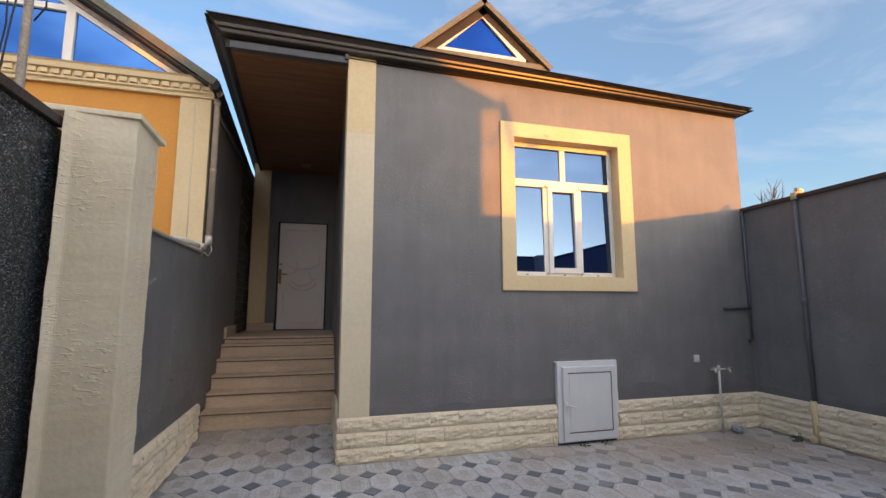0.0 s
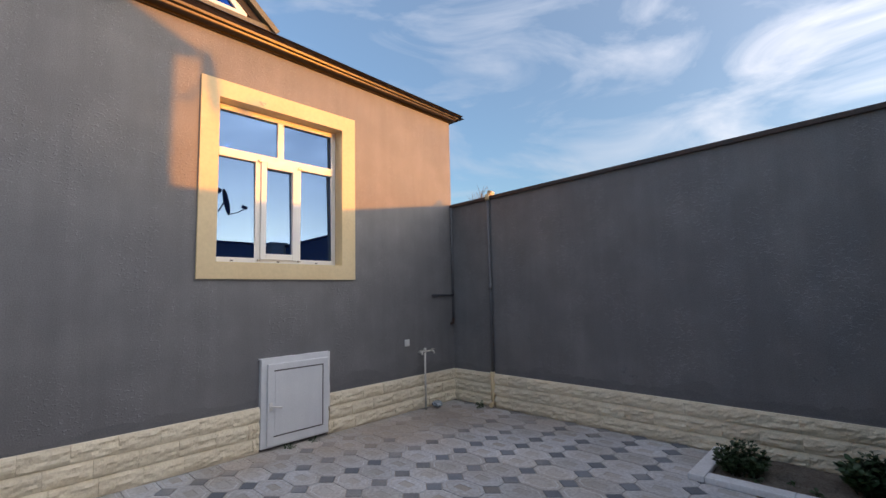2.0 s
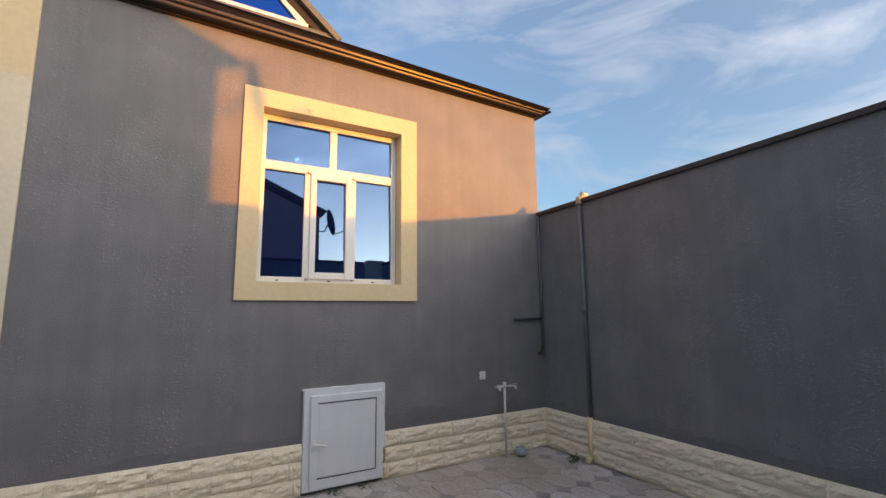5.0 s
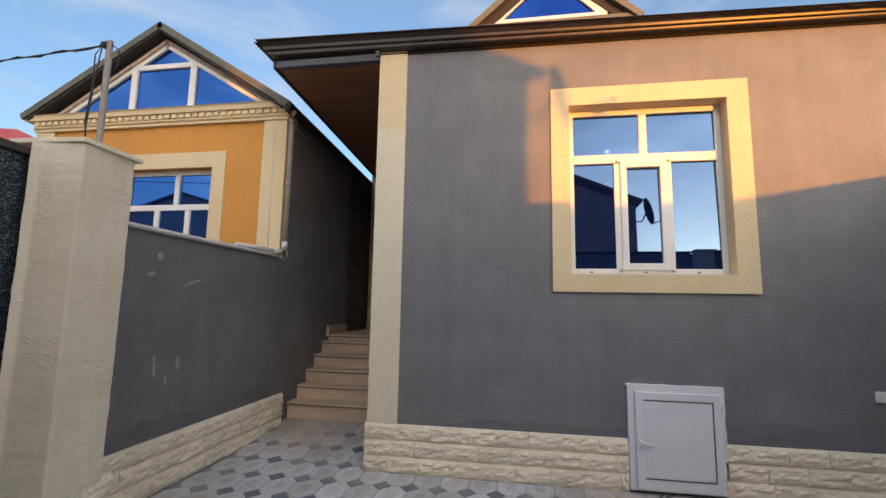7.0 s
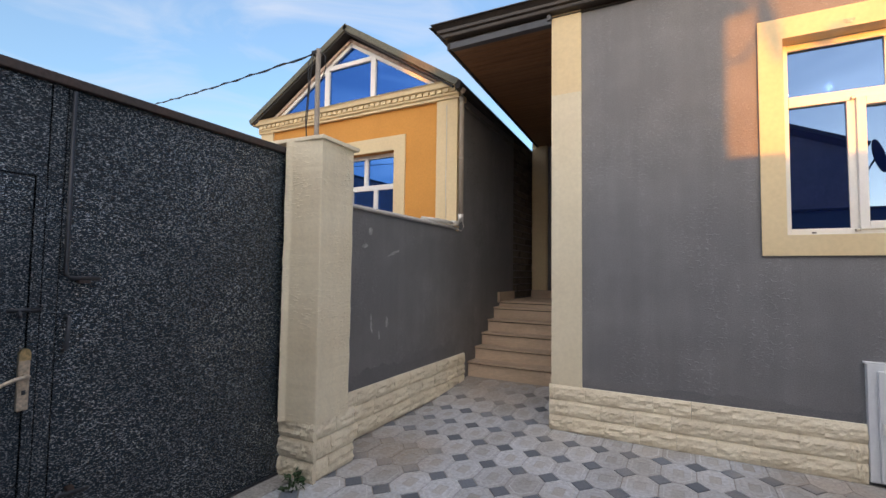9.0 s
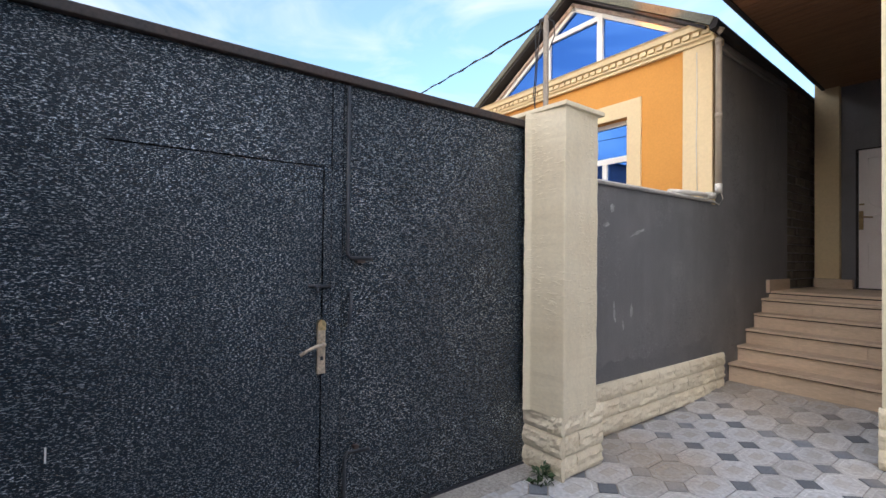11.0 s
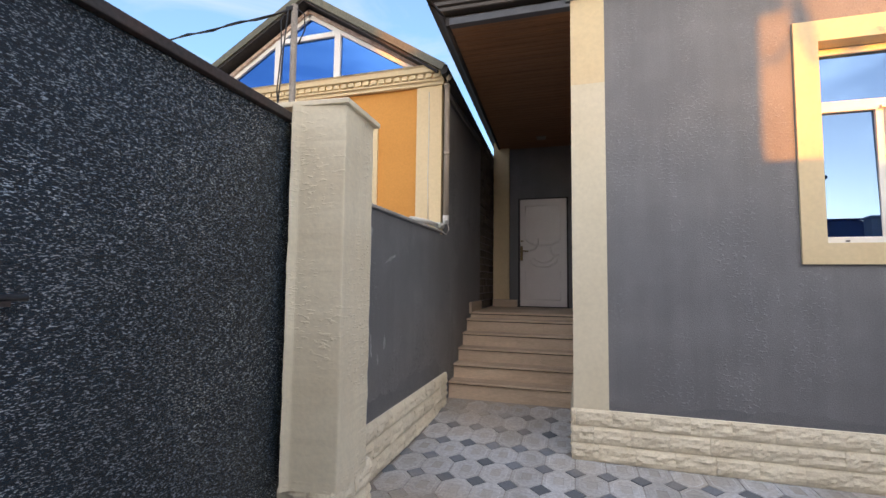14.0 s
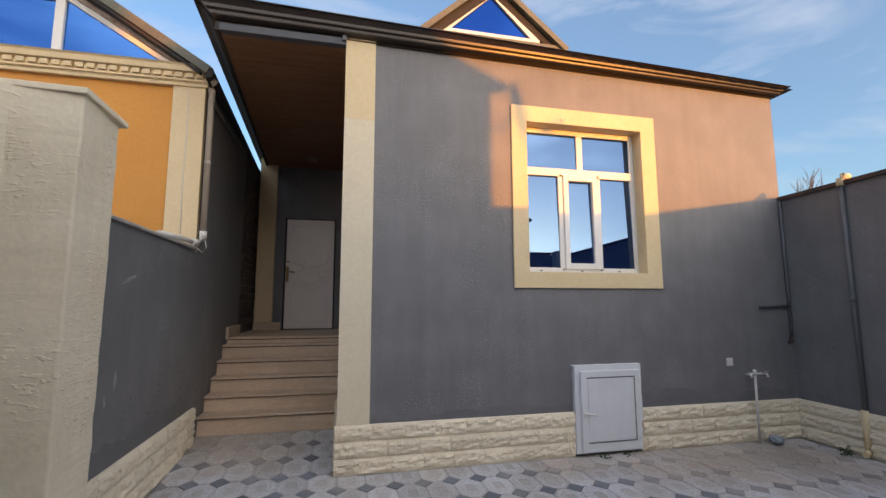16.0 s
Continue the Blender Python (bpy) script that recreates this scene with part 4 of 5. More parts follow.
part("lever", tube(bmesh.new(), [(GX + 0.01, -3.605, 1.03), (GX + 0.048, -3.603, 1.03), (GX + 0.058, -3.615, 1.031), (GX + 0.058, -3.65, 1.027), (GX + 0.056, -3.69, 1.012), (GX + 0.052, -3.73, 0.990)], [0.011, 0.010, 0.010, 0.009, 0.008, 0.008], 12), PALEBRASS, wd, "pale brass lever bent downwards")
part("keyhole", boxed(GX + 0.0145, GX + 0.022, -3.612, -3.598, 0.945, 0.965, bev=0.002), BAR, wd)
part("chalk_mark", boxed(GX - 0.001, GX + 0.0015, -4.690, -4.684, 0.684, 0.744), SWITCH, gate, "short white chalk mark")
part("slide_bolt", tube(bmesh.new(), [(GX + 0.018, -3.68, 1.332), (GX + 0.018, -3.56, 1.330)], 0.009, 8), BAR, wd)
part("bolt_knob", tube(bmesh.new(), [(GX + 0.018, -3.64, 1.332), (GX + 0.045, -3.64, 1.30)], 0.007, 8), BAR, wd)
part("drop_bolt", tube(bmesh.new(), [(GX + 0.022, -3.475, 2.41), (GX + 0.022, -3.472, 1.50), (GX + 0.022, -3.455, 1.478), (GX + 0.03, -3.33, 1.476)], 0.010, 8), BAR, gate)
part("bolt_keeper", boxed(GX, GX + 0.035, -3.42, -3.37, 1.452, 1.468, bev=0.003), RUST, gate)
part("drop_bolt", tube(bmesh.new(), [(GX + 0.022, -3.475, 0.02), (GX + 0.022, -3.472, 0.41), (GX + 0.022, -3.455, 0.432), (GX + 0.03, -3.33, 0.425)], 0.010, 8), BAR, gate)
part("bolt_keeper", boxed(GX, GX + 0.03, -3.42, -3.39, 0.44, 0.458, bev=0.003), RUST, gate)
part("pull_handle", tube(bmesh.new(), [(GX, -3.455, 1.29), (GX + 0.04, -3.455, 1.285), (GX + 0.04, -3.462, 1.13), (GX, -3.462, 1.12)], 0.010, 8), BAR, gate)
part("back_sheet", boxed(GX - 0.06, GX - 0.034, -5.14, -1.955, 0.03, 2.425), BAR, gate)
structure(part("threshold", boxed(GX - 0.15, GX + 0.16, -3.6, -2.06, -0.02, 0.012, bev=0.008), CONC), "worn concrete strip under the gate", "threshold")

# ---- planter ----
pl = thing("planter_kerb", "low whitewashed kerb round a small flower bed", "kerb")
part("kerb_stone", boxed(4.41, 5.25, -3.435, -3.315, 0.0, 0.05, bev=0.010), KERB, pl)
for k in range(3):
    part("kerb_stone", boxed(4.41 + 0.003 * (k % 2), 4.535, -3.437 - 0.56 * (k + 1), -3.438 - 0.56 * k, 0.0, 0.05, bev=0.010), KERB, pl)
bm = bmesh.new()
bmesh.ops.create_grid(bm, x_segments=16, y_segments=24, size=0.5)
for v in bm.verts:
    v.co = Vector((4.89 + v.co.x * 0.72, -4.29 + v.co.y * 1.72, 0.012 + 0.016 * noise.noise(Vector((v.co.x * 9, v.co.y * 9, 0)))))
structure(part("soil", bm, SOIL), "dry brown soil of the flower bed", "soil")


def leafy(name, cx, cy, cz, r, h, n, size, label):
    rnd = random.Random(int(cx * 1000 + cy * 77))
    bm = bmesh.new()
    for _ in range(n):
        a, q = rnd.uniform(0, 6.283), math.sqrt(rnd.random())
        x, y = cx + r * q * math.cos(a), cy + r * q * math.sin(a)
        z = cz + h * rnd.random() ** 0.8 * (1 - 0.55 * q)
        s = size * rnd.uniform(0.5, 1.3)
        m = Matrix.Translation((x, y, z)) @ Euler((rnd.uniform(-0.9, 0.9), rnd.uniform(-0.9, 0.9), a + rnd.uniform(-0.8, 0.8))).to_matrix().to_4x4()
        o = [bm.verts.new(m @ Vector(p)) for p in ((0, 0, 0), (0.5 * s, 0.32 * s, 0.08 * s), (0.75 * s, 0.14 * s, 0.05 * s), (s, 0, -0.05 * s), (0.75 * s, -0.14 * s, 0.05 * s), (0.5 * s, -0.32 * s, 0.08 * s))]
        mid = bm.verts.new(m @ Vector((0.5 * s, 0, 0)))
        for k in range(5):
            bm.faces.new((o[k], o[k + 1], mid))
        bm.faces.new((o[5], o[0], mid))
    ob = new(name)
    part("foliage", bm, LEAF, ob)
    st = bmesh.new()
    for k in range(max(3, n // 40)):
        a = rnd.uniform(0, 6.283)
        tube(st, [(cx, cy, cz - 0.02), (cx + 0.4 * r * math.cos(a), cy + 0.4 * r * math.sin(a), cz + h * 0.4), (cx + 0.7 * r * math.cos(a), cy + 0.7 * r * math.sin(a), cz + h * 0.7)], 0.004, 5)
    part("stem", st, LEAF, ob)
    return tagged(ob, label, "plant", "small weeds in the yard")


def shrub(cx, cy, r, h, stems, size, label):
    """A low evergreen shrub: upright shoots set with rounded leaves."""
    rnd = random.Random(int(cx * 1000 + cy * 77))
    ob = new("leafy_plant")
    st, lf = bmesh.new(), bmesh.new()
    for k in range(stems):
        a, q = rnd.uniform(0, 6.283), math.sqrt(rnd.random())
        base = Vector((cx + 0.55 * r * q * math.cos(a), cy + 0.55 * r * q * math.sin(a), 0.005))
        tip = Vector((cx + r * q * math.cos(a), cy + r * q * math.sin(a), 0.02 + h * (1 - 0.5 * q * q) * rnd.uniform(0.6, 1.1)))
        mid = base.lerp(tip, 0.5) + Vector((rnd.uniform(-0.03, 0.03), rnd.uniform(-0.03, 0.03), 0.02))
        tube(st, [base, mid, tip], [0.005, 0.004, 0.002], 5)
        n = rnd.randint(13, 19)
        for i in range(n):
            u = 0.12 + 0.9 * i / n
            p = base.lerp(mid, u * 2) if u < 0.5 else mid.lerp(tip, u * 2 - 1)
            s = size * rnd.uniform(0.65, 1.2) * (1.1 - 0.45 * u)
            m = Matrix.Translation(p) @ Euler((rnd.uniform(-0.5, 0.5), -rnd.uniform(0.0, 0.9), i * 2.4 + rnd.uniform(-0.5, 0.5)), "XYZ").to_matrix().to_4x4()
            rim = [lf.verts.new(m @ Vector((s * x, s * y, s * z))) for x, y, z in ((0.05, 0, 0), (0.25, 0.26, 0.05), (0.6, 0.36, 0.07), (0.88, 0.22, 0.02), (1.0, 0, -0.06), (0.88, -0.22, 0.02), (0.6, -0.36, 0.07), (0.25, -0.26, 0.05))]
            rib = lf.verts.new(m @ Vector((0.55 * s, 0, -0.02 * s)))
            for e in range(8):
                lf.faces.new((rim[e], rim[(e + 1) % 8], rib)).smooth = True
    part("foliage", lf, LEAF, ob)
    part("stem", st, LEAF, ob)
    return tagged(ob, label, "plant", "shrubs in the flower bed")


shrub(4.80, -3.62, 0.21, 0.27, 36, 0.055, "low dark green leafy shrub at the end of the flower bed")
shrub(4.93, -4.42, 0.24, 0.28, 44, 0.075, "spreading dark green broad-leaved shrub in the flower bed")
shrub(4.76, -4.78, 0.24, 0.20, 44, 0.075, "dark green broad-leaved shrub beside the corner pillar")
for x, y in ((4.66, -3.74), (4.78, -3.95), (4.65, -4.1)):
    leafy("weed", x, y, 0.01, 0.03, 0.04, 10, 0.04, "tiny green seedling in the flower bed soil")
leafy("weed", -1.26, -2.16, 0.0, 0.06, 0.13, 50, 0.05, "small green weed at the foot of the gate pillar")
leafy("weed", 5.12, -0.60, 0.0, 0.05, 0.10, 36, 0.045, "small green weed beside the drain pipe")
leafy("weed", 2.66, -0.13, 0.0, 0.05, 0.035, 30, 0.03, "flat green weed under the hatch")
leafy("weed", 2.95, -0.12, 0.0, 0.05, 0.03, 24, 0.03, "flat green weed under the hatch")

# ---- neighbouring orange house ----
nh = thing("orange_house", "orange stucco house with cream bands and a glazed gable", "house")
NY, NX0, NX1, NZ = 0.87, -5.36, -1.50, 3.98
NWX0, NWX1, NWZ0, NWZ1 = -4.0, -2.53, 1.9, 3.33
ow = part("wall", boxed(NX0, NWX0, NY, NY + 0.25, 0, NZ), ORANGE, nh)
part("wall_panel", boxed(NWX1, NX1 - 0.001, NY, NY + 0.25, 0, NZ), ORANGE, ow)
part("wall_panel", boxed(NWX0, NWX1, NY, NY + 0.25, 0, NWZ0), ORANGE, ow)
part("wall_panel", boxed(NWX0, NWX1, NY, NY + 0.25, NWZ1, NZ), ORANGE, ow)
part("side_wall", boxed(-1.75, NX1, 0.8852, 3.16, 0.0, 4.0), STUCCO, nh, "grey stucco side wall")
part("side_wall", boxed(-1.80, -1.535, 3.16, 4.6, 0.0, 4.0), STUCCO, nh)
part("rear_wall", boxed(NX0, NX1 - 0.3, 6.0, 6.2, 0.0, 4.0), STUCCO2, nh)
part("side_wall", boxed(NX0, NX0 + 0.2, NY + 0.25, 6.0, 0.0, 4.0), STUCCO2, nh)
part("corner_band", boxed(-1.82, NX1 + 0.004, NY - 0.03, NY + 0.06, 2.1, 3.93, bev=0.006), CREAM, nh)
part("corner_band", boxed(NX0 - 0.02, NX0 + 0.28, NY - 0.03, NY + 0.06, 0, 3.93, bev=0.006), CREAM, nh)
corn = part("cornice", prism(bmesh.new(), [(NY, 3.93), (NY - 0.05, 3.93), (NY - 0.05, 3.965), (NY - 0.06, 3.97), (NY - 0.06, 4.065), (NY - 0.11, 4.075), (NY - 0.12, 4.13), (NY - 0.14, 4.15), (NY + 0.2, 4.16), (NY + 0.2, 3.93)], "x", NX0 - 0.05, NX1 + 0.03), CREAM, nh)
part("bead", boxed(NX0 - 0.04, NX1 + 0.02, NY - 0.076, NY - 0.0605, 3.978, 3.998), CREAM, corn)
x = NX0 + 0.0
while x < NX1 - 0.03:
    part("dentil", boxed(x, x + 0.072, NY - 0.092, NY - 0.062, 4.012, 4.062), CREAM, corn)
    x += 0.105
for a in ((NWX0 - 0.2, NWX0, 1.7, 3.54), (NWX1, NWX1 + 0.19, 1.7, 3.54), (NWX0, NWX1, NWZ1, 3.54), (NWX0, NWX1, 1.7, NWZ0)):
    part("window_band", boxed(a[0], a[1], NY - 0.03, NY, a[2], a[3]), CREAM, nh)
nw = part("window", boxed(NWX0, NWX1, NY + 0.10, NY + 0.16, NWZ1 - 0.06, NWZ1, bev=0.004), UPVC, nh, "white plastic window with blue panes")
for a in ((NWX0, NWX0 + 0.06, NWZ0, NWZ1 - 0.06), (NWX1 - 0.06, NWX1, NWZ0, NWZ1 - 0.06), (NWX0 + 0.06, NWX1 - 0.06, 2.78, 2.86), (-3.17, -3.10, 2.86, NWZ1 - 0.06), (-3.45, -3.38, NWZ0, 2.78), (-2.98, -2.91, NWZ0, 2.78)):
    part("frame_bar", boxed(a[0], a[1], NY + 0.10, NY + 0.16, a[2], a[3], bev=0.004), UPVC, nw)
for a in ((NWX0 + 0.06, -3.17, 2.86, NWZ1 - 0.06), (-3.10, NWX1 - 0.06, 2.86, NWZ1 - 0.06), (NWX0 + 0.06, -3.45, NWZ0, 2.78), (-3.38, -2.98, NWZ0, 2.78), (-2.91, NWX1 - 0.06, NWZ0, 2.78)):
    part("pane", boxed(a[0], a[1], NY + 0.13, NY + 0.136, a[2], a[3]), GLASS2, nw)
# gable glazing
CXN = -3.42
GB, GT = 4.20, 5.17
GLx, GRx = -5.04, -1.82
gw = part("gable_window", boxed(GLx, GRx, NY + 0.02, NY + 0.10, 4.16, 4.225, bev=0.005), UPVC, nh, "glazed gable with white plastic bars")
part("frame_bar", slanted((GLx, 4.19), (CXN, GT), 0.055, NY + 0.02, NY + 0.10), UPVC, gw)
part("frame_bar", slanted((CXN, GT), (GRx, 4.19), 0.055, NY + 0.02, NY + 0.10), UPVC, gw)
part("rough_batten", slanted((GLx - 0.10, 4.19), (CXN, GT + 0.055), 0.045, NY - 0.01, NY + 0.10), FOAM, gw, "rough foam and mortar edge")
part("rough_batten", slanted((CXN, GT + 0.055), (GRx + 0.10, 4.19), 0.045, NY - 0.01, NY + 0.10), FOAM, gw, "rough foam and mortar edge")
for xx in (-3.91, -2.98):
    part("frame_bar", boxed(xx - 0.045, xx + 0.045, NY + 0.015, NY + 0.09, 4.2, 4.86, bev=0.005), UPVC, gw)
part("frame_bar", boxed(-3.865, -3.025, NY + 0.015, NY + 0.09, 4.80, 4.87, bev=0.005), UPVC, gw)
part("pane", prism(bmesh.new(), [(GLx + 0.12, 4.22), (-3.955, 4.22), (-3.955, 4.80)], "y", NY + 0.05, NY + 0.056), GLASS2, gw)
part("pane", prism(bmesh.new(), [(-2.935, 4.22), (GRx - 0.12, 4.22), (-2.935, 4.80)], "y", NY + 0.05, NY + 0.056), GLASS2, gw)
part("pane", boxed(-3.865, -3.025, NY + 0.05, NY + 0.056, 4.22, 4.80), GLASS2, gw)
part("pane", prism(bmesh.new(), [(-3.80, 4.88), (-3.04, 4.88), (CXN, 5.11)], "y", NY + 0.05, NY + 0.056), GLASS2, gw)
RA, RL, RR = (CXN, 5.40), (-5.56, 4.17), (-1.42, 4.13)
nr = part("roof", slanted(RL, RA, 0.09, NY - 0.16, 6.3), OLIVE, nh)
nrs = part("roof_slope", slanted(RA, RR, 0.09, NY - 0.16, 6.3), OLIVE, nr)
part("roof_soffit", slanted((RL[0] + 0.1, RL[1] - 0.06), (RA[0], RA[1] - 0.10), 0.03, NY - 0.14, NY + 0.3), DARKWOOD, nr)
part("roof_soffit", slanted((RA[0], RA[1] - 0.10), (RR[0] - 0.1, RR[1] - 0.06), 0.03, NY - 0.14, NY + 0.3), DARKWOOD, nr)
gut = part("gutter", prism(bmesh.new(), [(-1.47, 4.00), (-1.41, 4.01), (-1.385, 4.08), (-1.405, 4.12), (-1.49, 4.08)], "y", NY - 0.15, 6.2), DARKWOOD, nr, "dark gutter along the eave")
for ob in (gut, nrs):
    for v in ob.data.vertices:
        v.co.x, v.co.z = v.co.x - 0.034 * (v.co.y - 0.7), v.co.z - 0.012 * (v.co.y - 0.7)
part("eave_soffit", boxed(-1.60, -1.50, NY - 0.05, 6.2, 3.99, 4.03), DARKWOOD, nr)
part("cornice_end", boxed(NX0 - 0.16, NX0 - 0.05, NY - 0.12, NY + 0.2, 4.08, 4.17, bev=0.005), CREAM, nh)
part("wall_rail", tube(bmesh.new(), [(-1.47, 0.95, 3.86), (-1.47, 3.1, 3.84)], 0.02, 8), STUCCO2, nh)
part("wall_wire", tube(bmesh.new(), [(-1.66, NY - 0.034, 3.85), (-1.655, NY - 0.034, 3.3), (-1.662, NY - 0.034, 2.8), (-1.65, NY - 0.034, 2.25)], 0.005, 6), PIPEW, nh)

# post with cables
post = thing("utility_post", "thin galvanised steel post carrying black cables", "post")
part("pole", tube(bmesh.new(), [(-2.32, -0.93, 0.0), (-2.345, -0.93, 3.99)], 0.028, 12), POST, post)
part("clamp", boxed(-2.42, -2.345, -0.965, -0.895, 3.925, 3.975, bev=0.012), CABLE, post)


def sag(a, b, drop, n=16):
    a, b = Vector(a), Vector(b)
    return [a.lerp(b, k / n) - Vector((0, 0, 4 * drop * (k / n) * (1 - k / n))) for k in range(n + 1)]


cb = thing("overhead_cable", "twisted black overhead cable tied to the post", "cable")
far = Vector((-2.40, -0.93, 3.95)) + 22 * Vector((-0.95, 0.26, 0.20))
c1 = sag((-2.40, -0.93, 3.95), far, 0.3, 90)
part("strand", tube(bmesh.new(), c1, 0.008, 6), CABLE, cb)
part("strand", tube(bmesh.new(), [p + Vector((0, 0.012 * math.sin(k * 1.7), 0.018 * math.cos(k * 1.7))) for k, p in enumerate(c1)], 0.007, 6), CABLE, cb)
part("drop_cable", tube(bmesh.new(), [(-2.40, -0.95, 3.95), (-2.46, -0.96, 3.85), (-2.44, -0.97, 3.55), (-2.47, -0.97, 3.2), (-2.44, -0.96, 2.9), (-2.40, -0.95, 2.4)], 0.006, 6), CABLE, cb)
part("drop_cable", tube(bmesh.new(), [(-2.38, -0.97, 3.93), (-2.40, -0.99, 3.6), (-2.44, -0.985, 3.1), (-2.40, -0.98, 2.4)], 0.006, 6), CABLE, cb)
part("drop_cable", tube(bmesh.new(), [(-2.32, -0.93, 3.95), (-2.25, -0.92, 3.9), (-2.24, -0.92, 3.75), (-2.30, -0.93, 3.62)], 0.006, 6), CABLE, cb)

# rough block end of the passage
bl = structure(new("wall_block_end"), "bare rough block wall at the end of the passage", "wall")
for r in range(24):
    z = 1.10 + r * 0.125
    if z > 3.9:
        break
    off = 0.18 if r % 2 else 0.0
    for k in range(4):
        y0 = 3.17 + k * 0.37 - off
        y0, y1 = max(y0, 3.165), min(y0 + 0.36, 4.45)
        if y1 - y0 > 0.05:
            part("block", boxed(-1.53, -1.50 + 0.012 * math.sin(r * 5.1 + k * 2.3), y0, y1, z, z + 0.108, bev=0.012), BLOCK, bl)

# house across the back wall, seen mirrored in the window, with its dish
bh = thing("mauve_house", "mauve brown stucco house with a dark gabled roof behind the yard", "house")
HY, HX = -6.55, 4.26
RX, RZ = 2.55, 5.255                      # ridge of its front gable
bm = prism(bmesh.new(), [(0.86, 0.0), (HX, 0.0), (HX, 4.36), (RX, RZ - 0.17), (0.86, 4.36)], "y", HY - 6, HY)
part("wall", bm, MAUVE, bh)
part("roof", slanted((RX, RZ), (HX + 0.13, 4.46), 0.08, HY - 6.0, HY + 0.22), ROOF, bh)
part("roof_slope", slanted((0.73, 4.46), (RX, RZ), 0.08, HY - 6.0, HY + 0.22), ROOF, bh)
# unseen block added here, tall enough to keep sun off the orange house
blocker = part("rear_wing", boxed(-3.2, 3.2, HY - 9.6, HY - 6.001, 0.0, 6.2), MAUVE, bh, "unseen added block that keeps sun off the orange house")
part("wing_roof", prism(bmesh.new(), [(-3.4, 6.2), (3.3, 6.2), (2.3, 6.9), (-2.0, 6.9)], "y", HY - 9.8, HY - 5.9), ROOF, blocker)
bw = part("window", boxed(1.1, 2.3, HY, HY + 0.05, 1.6, 2.9, bev=0.006), UPVC, bh)
part("pane", boxed(1.18, 2.22, HY + 0.051, HY + 0.056, 1.68, 2.82), GLASS2, bw)
part("ledge", boxed(0.85, HX + 0.01, HY + 0.002, HY + 0.03, 3.15, 3.20), DARKWOOD, bh)
dish = thing("satellite_dish", "grey satellite dish on an arm from the house wall", "dish")
DC = Vector((4.50, -6.45, 4.19))
aim = Vector((0.80, 0.57, 0.13)).normalized()
bm = bmesh.new()
rot = aim.to_track_quat("Z", "Y").to_matrix().to_4x4()
rings = []
for i in range(7):
    r = 0.32 * i / 6
    rings.append([bm.verts.new(Matrix.Translation(DC) @ rot @ Vector((r * 0.95 * math.cos(a), r * 1.05 * math.sin(a), r * r * 0.30))) for a in (2 * math.pi * k / 28 for k in range(28))])
for a, b in zip(rings, rings[1:]):
    for k in range(28):
        q = (a[k], a[(k + 1) % 28], b[(k + 1) % 28], b[k])
        if a is rings[0]:
            continue
        bm.faces.new(q).smooth = True
bm.faces.new(rings[1][::-1])
ret = bmesh.ops.solidify(bm, geom=bm.faces[:], thickness=0.012)
part("reflector", bm, DISH, dish)
low = DC + rot.to_3x3() @ Vector((0, -0.32, 0.06))
lnb = DC + Vector((0.40, 0.28, -0.16))
part("feed_arm", tube(bmesh.new(), [low, low.lerp(lnb, 0.5) - Vector((0, 0, 0.03)), lnb], 0.012, 8), BAR, dish)
part("receiver", tube(bmesh.new(), [lnb, lnb + Vector((-0.05, -0.09, 0.05))], 0.045, 10), BAR, dish)
part("wall_arm", tube(bmesh.new(), [(HX - 0.02, HY - 0.05, 3.98), (DC.x - 0.10, HY - 0.05, 3.98), DC - 0.02 * aim], 0.018, 8), BAR, dish)

# gabled house across the lane, mirrored in the orange house's panes
fh = thing("gabled_house", "brown stucco house with a dark gabled roof across the lane", "house")
part("wall", prism(bmesh.new(), [(-17.0, 0.0), (-9.8, 0.0), (-9.8, 5.25), (-13.4, 6.33), (-17.0, 5.25)], "y", -19.0, -11.15), MAUVE, fh)
part("roof", slanted((-13.4, 6.43), (-9.5, 5.26), 0.10, -19.2, -11.0), ROOF, fh)
part("roof_slope", slanted((-17.3, 5.26), (-13.4, 6.43), 0.10, -19.2, -11.0), ROOF, fh)
lw = thing("lane_wire", "thin black wire strung between poles along the lane", "cable")
for x, z in ((-24.0, 7.6), (-4.0, 6.6)):
    part("pole", tube(bmesh.new(), [(x, -11.0, -0.06), (x, -11.0, z)], 0.06, 10), POST, lw)
part("strand", tube(bmesh.new(), sag((-24.0, -11.0, 7.5), (-4.0, -11.0, 6.5), 0.15), 0.015, 6), CABLE, lw)

# red-roofed house far behind the orange one
rh = thing("red_roofed_house", "distant house with a red sheet roof", "house")
part("wall", boxed(-21.6, -12.3, 3.9, 9.1, 0, 5.5), CREAM, rh)
bm = bmesh.new()
c = [bm.verts.new(v) for v in ((-22, 3.5, 5.5), (-11.9, 3.5, 5.5), (-11.9, 9.5, 5.5), (-22, 9.5, 5.5), (-19, 6.4, 6.65), (-13.5, 6.4, 6.65))]
for fc in ((0, 1, 5, 4), (1, 2, 5), (2, 3, 4, 5), (3, 0, 4), (3, 2, 1, 0)):
    bm.faces.new([c[k] for k in fc])
part("roof", bm, REDROOF, rh)

# bare tree beyond the yard wall
tree = thing("bare_tree", "leafless tree with thin twigs beyond the wall", "tree")
rnd = random.Random(5)
trunk, twigs = bmesh.new(), bmesh.new()
tube(trunk, [(9.0, 2.5, 0), (9.03, 2.5, 1.3), (9.0, 2.55, 2.95)], [0.09, 0.07, 0.05], 8)


